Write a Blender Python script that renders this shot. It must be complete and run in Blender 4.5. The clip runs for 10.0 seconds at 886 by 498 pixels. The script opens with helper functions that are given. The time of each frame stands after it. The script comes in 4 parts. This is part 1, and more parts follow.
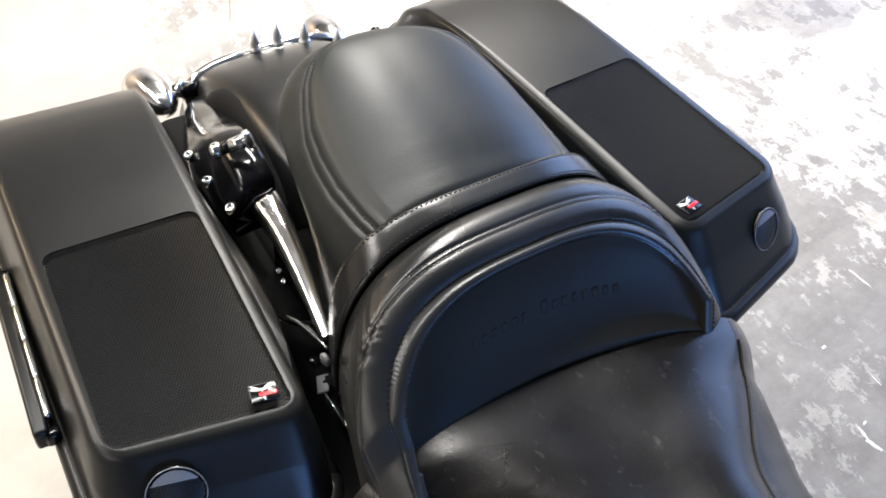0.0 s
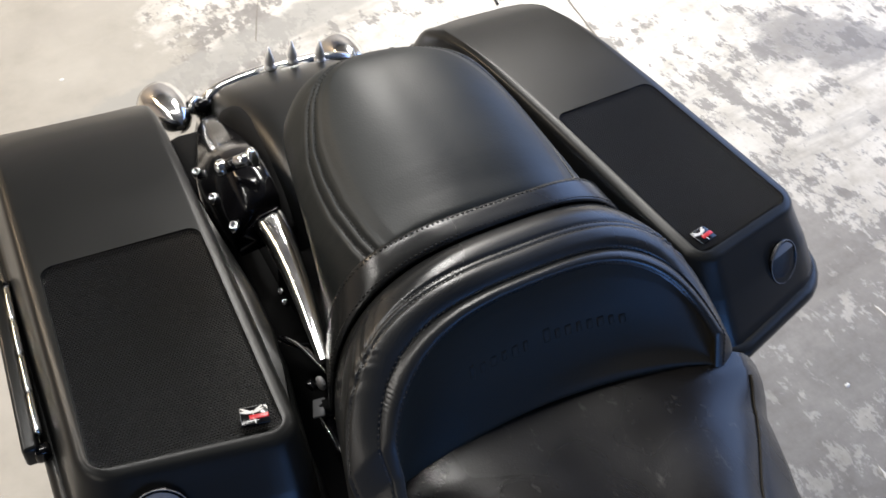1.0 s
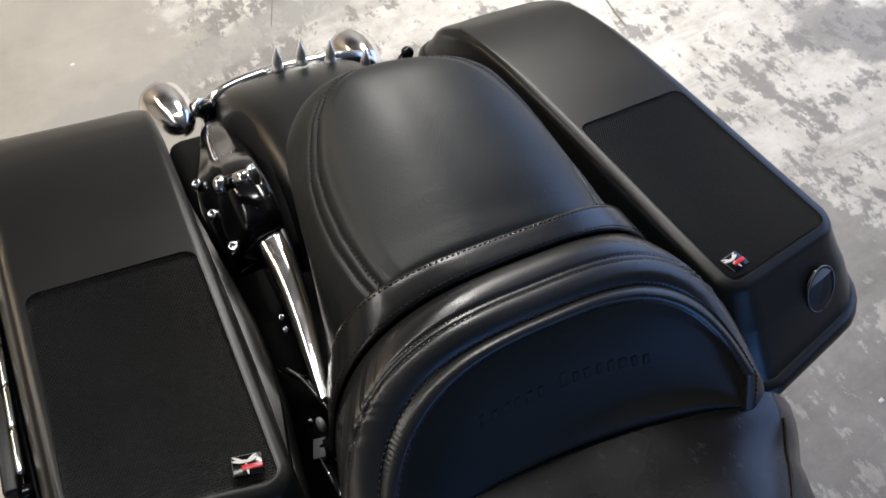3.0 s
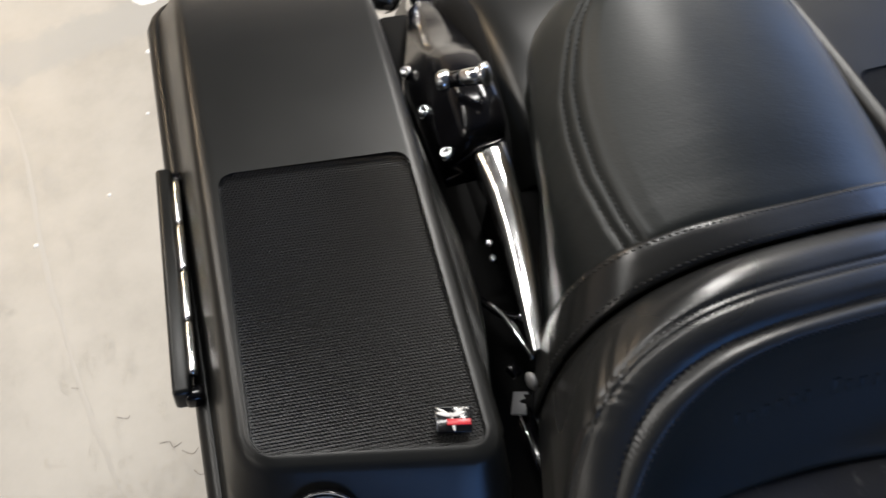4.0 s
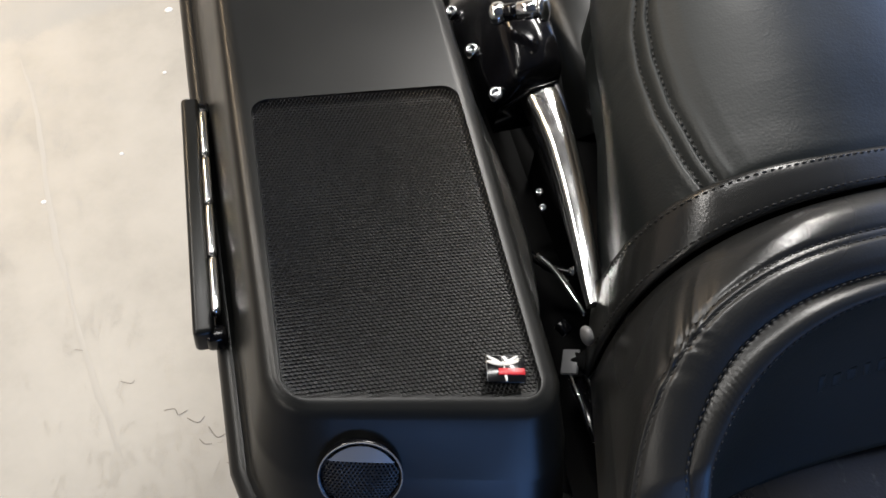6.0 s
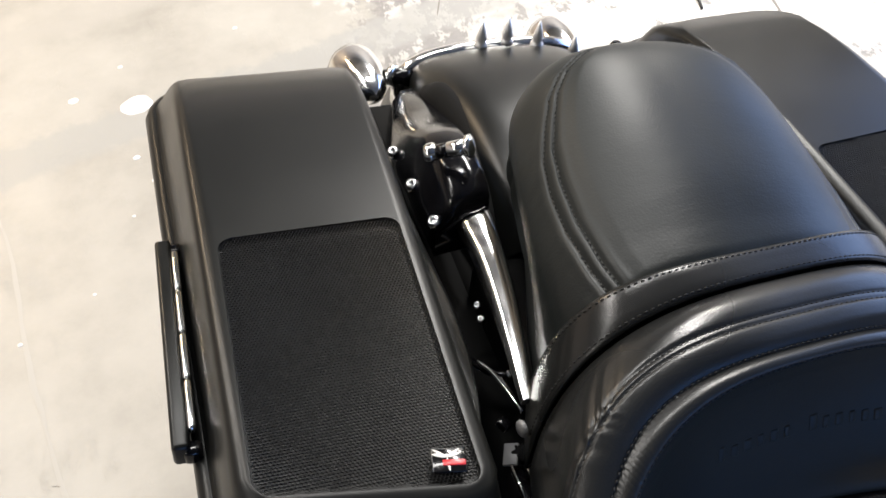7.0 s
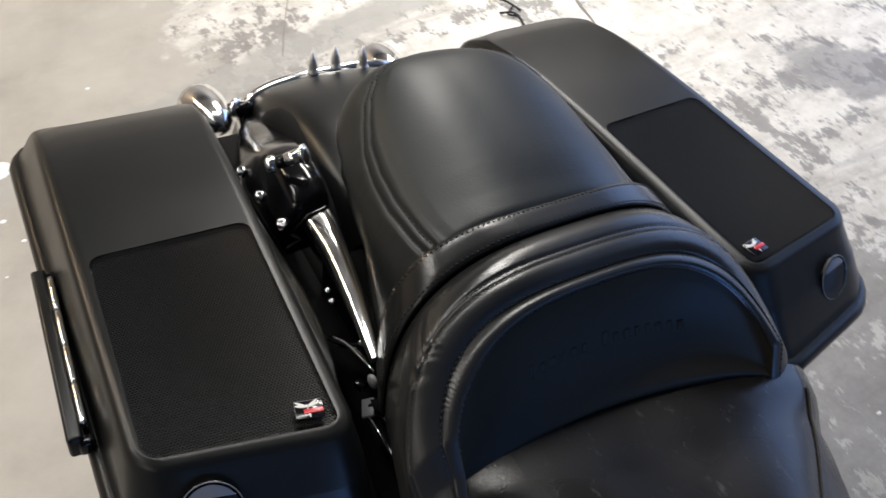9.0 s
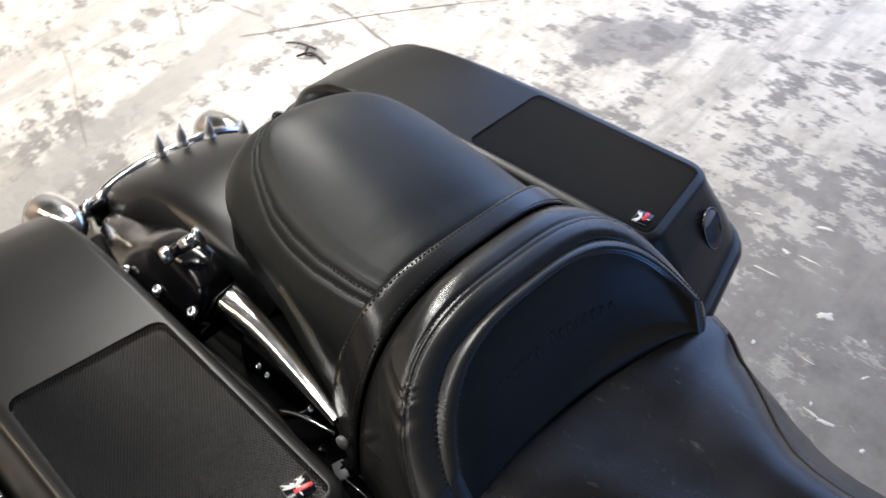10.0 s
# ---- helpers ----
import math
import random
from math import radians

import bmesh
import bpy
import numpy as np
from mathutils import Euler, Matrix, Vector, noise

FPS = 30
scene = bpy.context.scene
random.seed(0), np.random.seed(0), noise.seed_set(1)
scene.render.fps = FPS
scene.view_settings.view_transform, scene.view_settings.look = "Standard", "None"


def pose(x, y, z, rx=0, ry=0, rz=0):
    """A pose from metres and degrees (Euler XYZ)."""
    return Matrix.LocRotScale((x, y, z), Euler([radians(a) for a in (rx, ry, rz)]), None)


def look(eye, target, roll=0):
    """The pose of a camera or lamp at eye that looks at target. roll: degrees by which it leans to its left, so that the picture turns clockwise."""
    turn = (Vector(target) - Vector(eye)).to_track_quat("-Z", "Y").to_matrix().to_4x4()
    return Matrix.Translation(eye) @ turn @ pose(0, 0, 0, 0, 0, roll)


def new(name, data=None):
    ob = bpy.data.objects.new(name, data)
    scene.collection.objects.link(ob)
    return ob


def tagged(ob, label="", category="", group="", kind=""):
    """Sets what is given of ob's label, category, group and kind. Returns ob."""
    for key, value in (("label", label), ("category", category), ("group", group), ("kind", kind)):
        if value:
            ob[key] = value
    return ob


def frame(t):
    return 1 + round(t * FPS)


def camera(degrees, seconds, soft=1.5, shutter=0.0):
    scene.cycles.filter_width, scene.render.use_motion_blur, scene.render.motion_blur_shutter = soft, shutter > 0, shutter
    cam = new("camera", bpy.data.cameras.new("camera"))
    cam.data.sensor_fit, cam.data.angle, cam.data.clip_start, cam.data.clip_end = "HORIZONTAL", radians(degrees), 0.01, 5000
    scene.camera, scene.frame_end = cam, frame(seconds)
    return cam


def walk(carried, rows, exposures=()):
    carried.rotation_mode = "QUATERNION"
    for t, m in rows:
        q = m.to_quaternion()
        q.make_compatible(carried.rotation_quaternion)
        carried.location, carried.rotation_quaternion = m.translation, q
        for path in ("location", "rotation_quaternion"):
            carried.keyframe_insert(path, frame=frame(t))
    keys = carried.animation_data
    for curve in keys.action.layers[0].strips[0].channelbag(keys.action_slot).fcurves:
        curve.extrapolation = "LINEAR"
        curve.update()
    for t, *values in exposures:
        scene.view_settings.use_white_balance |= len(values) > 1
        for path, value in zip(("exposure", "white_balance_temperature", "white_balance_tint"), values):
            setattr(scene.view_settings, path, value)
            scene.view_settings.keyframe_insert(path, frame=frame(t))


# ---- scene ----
cam = camera(49.5, 10.0, shutter=0.4)
PATH = [
    (0, (-0.188, -0.435, 1.543), (0.355, 0.592, 0.039), -5.3),
    (0.5, (-0.178, -0.451, 1.542), (0.415, 0.596, 0.072), -5.0),
    (1, (-0.158, -0.437, 1.524), (0.354, 0.652, 0.053), -5.9),
    (1.5, (-0.137, -0.414, 1.516), (0.358, 0.735, 0.086), -6.3),
    (2, (-0.124, -0.388, 1.5), (0.393, 0.695, 0.026), -5.0),
    (2.2, (-0.131, -0.387, 1.516), (0.415, 0.728, 0.077), -4.3),
    (3.3, (-0.101, -0.345, 1.49), (0.317, 0.696, -0.044), -7.6),
    (3.5, (-0.124, -0.323, 1.472), (0.286, 0.697, -0.078), -6.4),
    (4, (-0.177, -0.221, 1.426), (0.015, 0.771, -0.183), -7.2),
    (4.5, (-0.212, -0.183, 1.349), (-0.032, 0.797, -0.269), -4.8),
    (5, (-0.227, -0.193, 1.336), (-0.046, 0.769, -0.293), -4.5),
    (5.2, (-0.226, -0.195, 1.335), (-0.049, 0.772, -0.292), -4.7),
    (6.3, (-0.208, -0.226, 1.365), (-0.0, 0.806, -0.217), -5.2),
    (6.5, (-0.203, -0.237, 1.381), (0.044, 0.832, -0.17), -4.8),
    (7, (-0.21, -0.281, 1.426), (0.099, 0.882, -0.044), -4.9),
    (7.5, (-0.211, -0.327, 1.446), (0.139, 0.86, 0.004), -4.6),
    (8, (-0.205, -0.369, 1.465), (0.23, 0.833, 0.06), -3.9),
    (8.5, (-0.208, -0.397, 1.479), (0.264, 0.795, 0.078), -3.9),
    (9, (-0.216, -0.423, 1.495), (0.324, 0.707, 0.066), -4.0),
    (9.5, (-0.229, -0.399, 1.499), (0.426, 0.649, 0.056), -5.6),
    (10, (-0.303, -0.353, 1.51), (0.56, 0.58, 0.098), -5.6),
]
EXPOSURES = [(0, 0.67), (0.5, 0.34), (1, -0.06), (1.5, -0.09), (2, -0.42), (3.5, -0.33), (4, -0.02), (4.5, 0.30), (5, 0.24), (6.5, 0.05), (7, 0.23), (7.5, 0.01), (8, -0.06), (8.5, -0.17), (9, -0.29), (9.5, -0.26), (10, -0.11)]
walk(cam, [(t, look(eye, target, roll)) for t, eye, target, roll in PATH], EXPOSURES)

# ---- world, lamps ----
world = bpy.data.worlds.new("sky")
scene.world = world
world.use_nodes = True
_wn = world.node_tree.nodes
_sky = _wn.new("ShaderNodeTexSky")
_sky.sky_type, _sky.sun_disc = "NISHITA", False
_sky.sun_elevation, _sky.sun_rotation = radians(40), radians(200)
world.node_tree.links.new(_sky.outputs[0], _wn["Background"].inputs[0])
_wn["Background"].inputs[1].default_value = 0.12


def area_lamp(name, where, target, sx, sy, watts, colour):
    data = bpy.data.lights.new(name, "AREA")
    data.shape, data.size, data.size_y, data.energy, data.color = "RECTANGLE", sx, sy, watts, colour
    ob = new(name, data)
    ob.matrix_world = look(where, target)
    return ob


# daylight in the two door openings, then unseen overhead lamps placed to suit the highlights
area_lamp("door_daylight", (1.35, -4.9, 0.80), (1.3, 0, 0.6), 4.5, 1.3, 108, (0.07, 0.33, 1.0))
area_lamp("side_door_daylight", (5.9, 1.5, 1.85), (0.3, 1.5, 1.0), 6.0, 3.0, 165, (0.33, 0.50, 1.0))
area_lamp("unseen_ceiling_lamp", (-1.9, 2.4, 3.7), (-1.9, 2.4, 0), 0.3, 2.2, 74, (1.0, 0.96, 0.91))
area_lamp("unseen_ceiling_lamp", (-2.5, 5.2, 3.7), (-2.5, 5.2, 0), 0.3, 2.4, 125, (1.0, 0.74, 0.46))
area_lamp("unseen_ceiling_lamp", (2.0, 2.9, 3.7), (2.0, 2.9, 0), 0.3, 2.4, 190, (1.0, 0.97, 0.93))
area_lamp("unseen_ceiling_lamp", (3.4, 4.7, 3.7), (3.4, 4.7, 0), 0.25, 2.0, 185, (1.0, 0.95, 0.88))
# added to brighten the west wall that the seat's left flank reflects
area_lamp("unseen_ceiling_lamp", (-4.3, -0.9, 3.7), (-4.3, -0.9, 0), 0.3, 2.4, 55, (1.0, 0.93, 0.84))
area_lamp("unseen_ceiling_lamp", (0.2, 1.5, 3.7), (0.2, 1.5, 0), 1.6, 0.2, 46, (1.0, 0.98, 0.95))
# added for small highlights on the seat's left shoulder
area_lamp("unseen_ceiling_lamp", (-2.7, 0.9, 3.7), (-2.7, 0.9, 0), 0.25, 1.6, 12, (1.0, 0.98, 0.95))


# ---- materials ----
def material(name, base, rough=0.5, metal=0.0, spec=0.5, coat=0.0):
    m = bpy.data.materials.new(name)
    m.use_nodes = True
    b = m.node_tree.nodes["Principled BSDF"]
    b.inputs["Base Color"].default_value = (*base, 1)
    b.inputs["Roughness"].default_value = rough
    b.inputs["Metallic"].default_value = metal
    b.inputs["Specular IOR Level"].default_value = spec
    b.inputs["Coat Weight"].default_value = coat
    return m, m.node_tree.nodes, m.node_tree.links, b


def noise_node(N, L, scale, detail=4, rough=0.55, stretch=None):
    co = N.new("ShaderNodeTexCoord")
    n = N.new("ShaderNodeTexNoise")
    n.inputs["Scale"].default_value, n.inputs["Detail"].default_value, n.inputs["Roughness"].default_value = scale, detail, rough
    if stretch:
        mp = N.new("ShaderNodeMapping")
        mp.inputs["Scale"].default_value = stretch
        L.new(co.outputs["Object"], mp.inputs[0])
        L.new(mp.outputs[0], n.inputs[0])
    else:
        L.new(co.outputs["Object"], n.inputs[0])
    return n


def ramp(N, L, src, stops):
    r = N.new("ShaderNodeValToRGB")
    while len(r.color_ramp.elements) < len(stops):
        r.color_ramp.elements.new(0.5)
    for e, (p, c) in zip(r.color_ramp.elements, stops):
        e.position, e.color = p, (*c, 1) if len(c) == 3 else c
    L.new(src, r.inputs[0])
    return r


def bump(N, L, height, strength, distance, into, after=None):
    b = N.new("ShaderNodeBump")
    b.inputs["Strength"].default_value, b.inputs["Distance"].default_value = strength, distance
    L.new(height, b.inputs["Height"])
    if after:
        L.new(after.outputs[0], b.inputs["Normal"])
    L.new(b.outputs[0], into.inputs["Normal"])
    return b


def grey(v):
    return (v, v, v)


def satin_black():
    m, N, L, b = material("satin_black_paint", (0.0095, 0.0100, 0.0095), 0.32, 0, 0.30)
    n = noise_node(N, L, 9, 5)
    r = ramp(N, L, n.outputs[0], [(0.3, grey(0.29)), (0.7, grey(0.36))])
    L.new(r.outputs[0], b.inputs["Roughness"])
    f = noise_node(N, L, 900, 2)
    bump(N, L, f.outputs[0], 0.06, 0.0005, b)
    return m


def leather(name, base, rough, wear=0.0, gloss=0.5):
    m, N, L, b = material(name, base, rough, 0, gloss)
    big, soft_wave, fine = noise_node(N, L, 5 + wear * 30, 1 + wear * 12), noise_node(N, L, 13, 2, 0.4), noise_node(N, L, 420, 3)
    cells = N.new("ShaderNodeTexVoronoi")
    co = N.new("ShaderNodeTexCoord")
    L.new(co.outputs["Object"], cells.inputs[0])
    cells.inputs["Scale"].default_value = 520
    r = ramp(N, L, big.outputs[0], [(0.3, grey(rough - 0.11 - wear * 0.5)), (0.7, grey(rough + 0.12 + wear * 0.5))])
    L.new(r.outputs[0], b.inputs["Roughness"])
    c = ramp(N, L, big.outputs[0], [(0.35, tuple(v * 0.8 for v in base)), (0.7, tuple(v * (1.25 + wear) + wear * 0.01 for v in base))])
    tone = c.outputs[0]
    if wear:
        rub = noise_node(N, L, 38, 6, 0.7, (1.6, 1.0, 1.0))
        marks = ramp(N, L, rub.outputs[0], [(0.60, grey(0.0)), (0.72, grey(0.5))])
        mix = N.new("ShaderNodeMix")
        mix.data_type = "RGBA"
        L.new(marks.outputs[0], mix.inputs["Factor"])
        L.new(tone, mix.inputs["A"])
        mix.inputs["B"].default_value = (0.10, 0.095, 0.085, 1)
        tone = mix.outputs["Result"]
    L.new(tone, b.inputs["Base Color"])
    # soft dents, shallow creases that run along the hide, then the pores
    crease = noise_node(N, L, 24, 4, 0.6, (1.0, 2.6, 1.6))
    one = bump(N, L, soft_wave.outputs[0], 0.22, 0.004, b)
    more = bump(N, L, crease.outputs[0], 0.11, 0.0022, b, one)
    two = bump(N, L, cells.outputs["Distance"], 0.17, 0.0004, b, more)
    bump(N, L, fine.outputs[0], 0.12, 0.0004, b, two)
    return m


def concrete():
    m, N, L, b = material("sealed_concrete", (0.4, 0.38, 0.35), 0.4)
    co = N.new("ShaderNodeTexCoord")
    sep = N.new("ShaderNodeSeparateXYZ")
    L.new(co.outputs["Object"], sep.inputs[0])

    def calc(op, a, c, d=None):
        q = N.new("ShaderNodeMath")
        q.operation = op
        for k, v in enumerate((a, c, d)):
            if v is None:
                continue
            if isinstance(v, (int, float)):
                q.inputs[k].default_value = v
            else:
                L.new(v, q.inputs[k])
        return q.outputs[0]

    def soft(v, lo, hi):
        q = N.new("ShaderNodeMapRange")
        q.interpolation_type = "SMOOTHSTEP"
        q.inputs["From Min"].default_value, q.inputs["From Max"].default_value = lo, hi
        L.new(v, q.inputs["Value"])
        return q.outputs[0]

    def blend(f, a, c, mode="MIX"):
        q = N.new("ShaderNodeMix")
        q.data_type, q.blend_type = "RGBA", mode
        L.new(f, q.inputs["Factor"])
        for k, v in (("A", a), ("B", c)):
            if isinstance(v, tuple):
                q.inputs[k].default_value = (*v, 1)
            else:
                L.new(v, q.inputs[k])
        return q.outputs["Result"]

    X, Y = sep.outputs[0], sep.outputs[1]
    wide, mid, patch, fine = noise_node(N, L, 1.3, 4, 0.6), noise_node(N, L, 4.0, 8, 0.62), noise_node(N, L, 4.6, 13, 0.70), noise_node(N, L, 90, 4)
    streak = noise_node(N, L, 16, 8, 0.66)
    specks, grit = noise_node(N, L, 34, 7, 0.7), noise_node(N, L, 11, 9, 0.72)
    # bare sealed concrete
    bare = ramp(N, L, mid.outputs[0], [(0.28, (0.32, 0.300, 0.262)), (0.5, (0.41, 0.385, 0.340)), (0.74, (0.47, 0.445, 0.395))]).outputs[0]
    worn = ramp(N, L, grit.outputs[0], [(0.3, (0.195, 0.181, 0.166)), (0.52, (0.275, 0.26, 0.242)), (0.75, (0.37, 0.352, 0.328))]).outputs[0]
    # pale coating plus glare put into its colour: grows towards +x and +y, edges flaking
    wob = calc("MULTIPLY_ADD", wide.outputs[0], 0.5, -0.25)
    left_in = calc("MULTIPLY_ADD", Y, -0.02, calc("ADD", X, wob))
    coated = soft(calc("ADD", left_in, calc("MULTIPLY_ADD", patch.outputs[0], 0.6, -0.3)), 0.05, 0.11)
    coat_and_glare = soft(calc("ADD", calc("MULTIPLY_ADD", X, 0.75, -0.80), calc("MULTIPLY", Y, 0.60)), -0.1, 0.6)
    flecks = noise_node(N, L, 17, 12, 0.76, (1.5, 0.7, 1.0))
    both = calc("ADD", calc("MULTIPLY", patch.outputs[0], 0.45), calc("MULTIPLY", flecks.outputs[0], 0.55))
    flake = soft(calc("ADD", both, calc("MULTIPLY", coat_and_glare, 0.085)), 0.535, 0.562)
    # coating tones lightened and warmed to hold glare and warm light
    pale = ramp(N, L, grit.outputs[0], [(0.28, (0.40, 0.37, 0.32)), (0.42, (0.57, 0.54, 0.485)), (0.55, (0.70, 0.67, 0.615)), (0.75, (0.80, 0.775, 0.72))]).outputs[0]
    pale = blend(calc("MULTIPLY", calc("SUBTRACT", 1.0, soft(specks.outputs[0], 0.34, 0.42)), 0.5), pale, (0.36, 0.335, 0.295))
    half = blend(calc("MULTIPLY", flake, calc("MULTIPLY_ADD", coat_and_glare, 0.55, 0.45)), worn, pale)
    tone = blend(coated, bare, half)
    # grey smears dragged along the way the wheels run
    turn = N.new("ShaderNodeMapping")
    turn.inputs["Rotation"].default_value = (0, 0, -0.27)
    turn.inputs["Scale"].default_value = (0.9, 6.5, 1.0)
    L.new(co.outputs["Object"], turn.inputs[0])
    drag = N.new("ShaderNodeTexNoise")
    drag.inputs["Scale"].default_value, drag.inputs["Detail"].default_value, drag.inputs["Roughness"].default_value = 1.6, 9, 0.68
    L.new(turn.outputs[0], drag.inputs[0])
    smear = calc("MULTIPLY", calc("MULTIPLY", soft(drag.outputs[0], 0.50, 0.66), coated), 0.55)
    tone = blend(smear, tone, (0.33, 0.315, 0.29))
    # grey tyre tracks across the coating, and one oily stain
    def tyre(px, py, ux, uy, half, much_of, limit):
        off = calc("ADD", calc("MULTIPLY", calc("SUBTRACT", X, px), -uy), calc("MULTIPLY", calc("SUBTRACT", Y, py), ux))
        off = calc("ADD", calc("ABSOLUTE", calc("ADD", off, calc("MULTIPLY_ADD", mid.outputs[0], 0.06, -0.03)), 0.0), calc("MULTIPLY_ADD", streak.outputs[0], 0.10, -0.05))
        on = calc("MULTIPLY", calc("SUBTRACT", 1.0, soft(off, half, half + 0.035)), much_of)
        return calc("MULTIPLY", on, calc("SUBTRACT", 1.0, soft(X, limit, limit + 0.35)))

    tone = blend(tyre(0.584, 1.575, 0.990, 0.138, 0.040, 0.80, 1.0), tone, (0.36, 0.35, 0.325))
    tone = blend(tyre(0.46, 1.99, 0.992, 0.126, 0.030, 0.55, 0.6), tone, (0.40, 0.375, 0.335))
    dx, dy = calc("SUBTRACT", X, 1.46), calc("SUBTRACT", Y, 0.745)
    da = calc("MULTIPLY", calc("ADD", calc("MULTIPLY", dx, 0.54), calc("MULTIPLY", dy, -0.84)), 0.62)
    db = calc("ADD", calc("MULTIPLY", dx, 0.84), calc("MULTIPLY", dy, 0.54))
    rad = calc("SQRT", calc("ADD", calc("MULTIPLY", da, da), calc("MULTIPLY", db, db)), 0.0)
    rad = calc("ADD", rad, calc("MULTIPLY_ADD", patch.outputs[0], 0.40, -0.20))
    oil = calc("MULTIPLY", calc("SUBTRACT", 1.0, soft(rad, 0.075, 0.12)), 0.70)
    tone = blend(oil, tone, (0.19, 0.18, 0.175))
    dirt = calc("MULTIPLY", calc("SUBTRACT", 1.0, soft(grit.outputs[0], 0.30, 0.36)), calc("MULTIPLY_ADD", coated, 0.38, 0.07))
    tone = blend(dirt, tone, (0.20, 0.19, 0.175))
    L.new(tone, b.inputs["Base Color"])
    gl = blend(flake, grey(0.46), grey(0.34))
    gl = blend(coated, grey(0.40), gl)
    L.new(gl, b.inputs["Roughness"])
    one = bump(N, L, flake, 0.25, 0.0012, b)
    two = bump(N, L, mid.outputs[0], 0.12, 0.006, b, one)
    bump(N, L, fine.outputs[0], 0.12, 0.0008, b, two)
    return m


def plain_wall(name, base):
    m, N, L, b = material(name, base, 0.75)
    n = noise_node(N, L, 3, 6)
    c = ramp(N, L, n.outputs[0], [(0.3, tuple(v * 0.85 for v in base)), (0.7, base)])
    L.new(c.outputs[0], b.inputs["Base Color"])
    return m


def gloss_black():
    m, N, L, b = material("gloss_black", (0.004, 0.004, 0.005), 0.12, 0, 0.4, 0.0)
    n = noise_node(N, L, 40, 4)
    r = ramp(N, L, n.outputs[0], [(0.3, grey(0.08)), (0.75, grey(0.22))])
    L.new(r.outputs[0], b.inputs["Roughness"])
    return m


def chrome():
    m, N, L, b = material("chrome", (0.90, 0.90, 0.89), 0.06, 1.0)
    n = noise_node(N, L, 60, 4)
    r = ramp(N, L, n.outputs[0], [(0.35, grey(0.11)), (0.8, grey(0.25))])
    L.new(r.outputs[0], b.inputs["Roughness"])
    return m


def plastic(name, base, rough, gloss=0.5):
    m, N, L, b = material(name, base, rough, 0, gloss)
    f = noise_node(N, L, 300, 3)
    bump(N, L, f.outputs[0], 0.08, 0.0006, b)
    return m


M_BAG, M_LEATHER, M_PANEL, M_SEAT = satin_black(), leather("black_leather", (0.0150, 0.0155, 0.0152), 0.33, 0.0, 0.50), leather("black_leather_panel", (0.0270, 0.0232, 0.0172), 0.40, 0.0, 0.10), leather("worn_seat_leather", (0.0105, 0.0094, 0.0082), 0.26, 0.05, 0.30)
M_PAD = leather("black_pad_leather", (0.0125, 0.0150, 0.0150), 0.40, 0.0, 0.34)
M_GLOSS, M_CHROME = gloss_black(), chrome()
M_STEEL = material("bright_steel", (0.88, 0.88, 0.87), 0.50, 0.85)[0]
M_MESH, M_DARK, M_RUBBER = plastic("grille_black", (0.0115, 0.0115, 0.012), 0.34, 0.44), plastic("matt_black", (0.006, 0.006, 0.006), 0.8, 0.15), plastic("rubber", (0.02, 0.02, 0.02), 0.7)
M_THREAD, M_RED, M_SILVER = plastic("thread", (0.032, 0.032, 0.032), 0.7, 0.3), plastic("red_enamel", (0.6, 0.02, 0.03), 0.3), plastic("silver_print", (0.75, 0.74, 0.72), 0.35)
M_VISOR = plastic("grey_metal", (0.22, 0.22, 0.225), 0.34)
M_PLATE = plastic("bare_plate", (0.36, 0.36, 0.35), 0.35)
M_LENS = plastic("smoked_lens", (0.03, 0.025, 0.022), 0.1)
M_FLOOR, M_WALL, M_CEIL = concrete(), plain_wall("unseen_wall", (0.36, 0.335, 0.305)), plain_wall("unseen_dark_ceiling", (0.12, 0.12, 0.115))
# darker copy for the unseen south wall, to dim what the bike reflects
M_DIM = plain_wall("unseen_dim_wall", (0.17, 0.17, 0.165))


# ---- mesh helpers ----
def mesh_of(name, verts, faces, mats, smooth=True):
    me = bpy.data.meshes.new(name)
    me.from_pydata([tuple(map(float, v)) for v in verts], [], faces)
    me.validate()
    me.materials.append(mats)
    if smooth:
        me.polygons.foreach_set("use_smooth", [True] * len(me.polygons))
    me.update()
    return me


def put(name, geometry, mats, parent=None, label="", smooth=True, sharp=None):
    """One mesh object under its thing or part, from (verts, faces)."""
    me = mesh_of(name, geometry[0], geometry[1], mats, smooth)
    if sharp is not None:
        me.set_sharp_from_angle(angle=radians(sharp))
    ob = new(name, me)
    ob.parent = parent
    if label:
        ob["label"] = label
    return ob


def join(*geos):
    V, F = [], []
    for v, f in geos:
        k = len(V)
        V += [tuple(p) for p in v]
        F += [tuple(i + k for i in q) for q in f]
    return V, F


def grid(rows, closed=False, cap0=False, cap1=False):
    """A skin over rows of points, each row the same length."""
    n, m = len(rows), len(rows[0])
    V = [tuple(p) for r in rows for p in r]
    F = []
    for i in range(n - 1):
        for j in range(m if closed else m - 1):
            k = (j + 1) % m
            F.append((i * m + j, i * m + k, (i + 1) * m + k, (i + 1) * m + j))
    if cap0:
        F.append(tuple(range(m))[::-1])
    if cap1:
        F.append(tuple((n - 1) * m + j for j in range(m)))
    return V, F


def flip(geo):
    return geo[0], [tuple(reversed(q)) for q in geo[1]]


def mirror(geo, s):
    if s > 0:
        return geo
    return [(-x, y, z) for x, y, z in geo[0]], [tuple(reversed(q)) for q in geo[1]]


def at(geo, m):
    return [tuple(m @ Vector(p)) for p in geo[0]], geo[1]


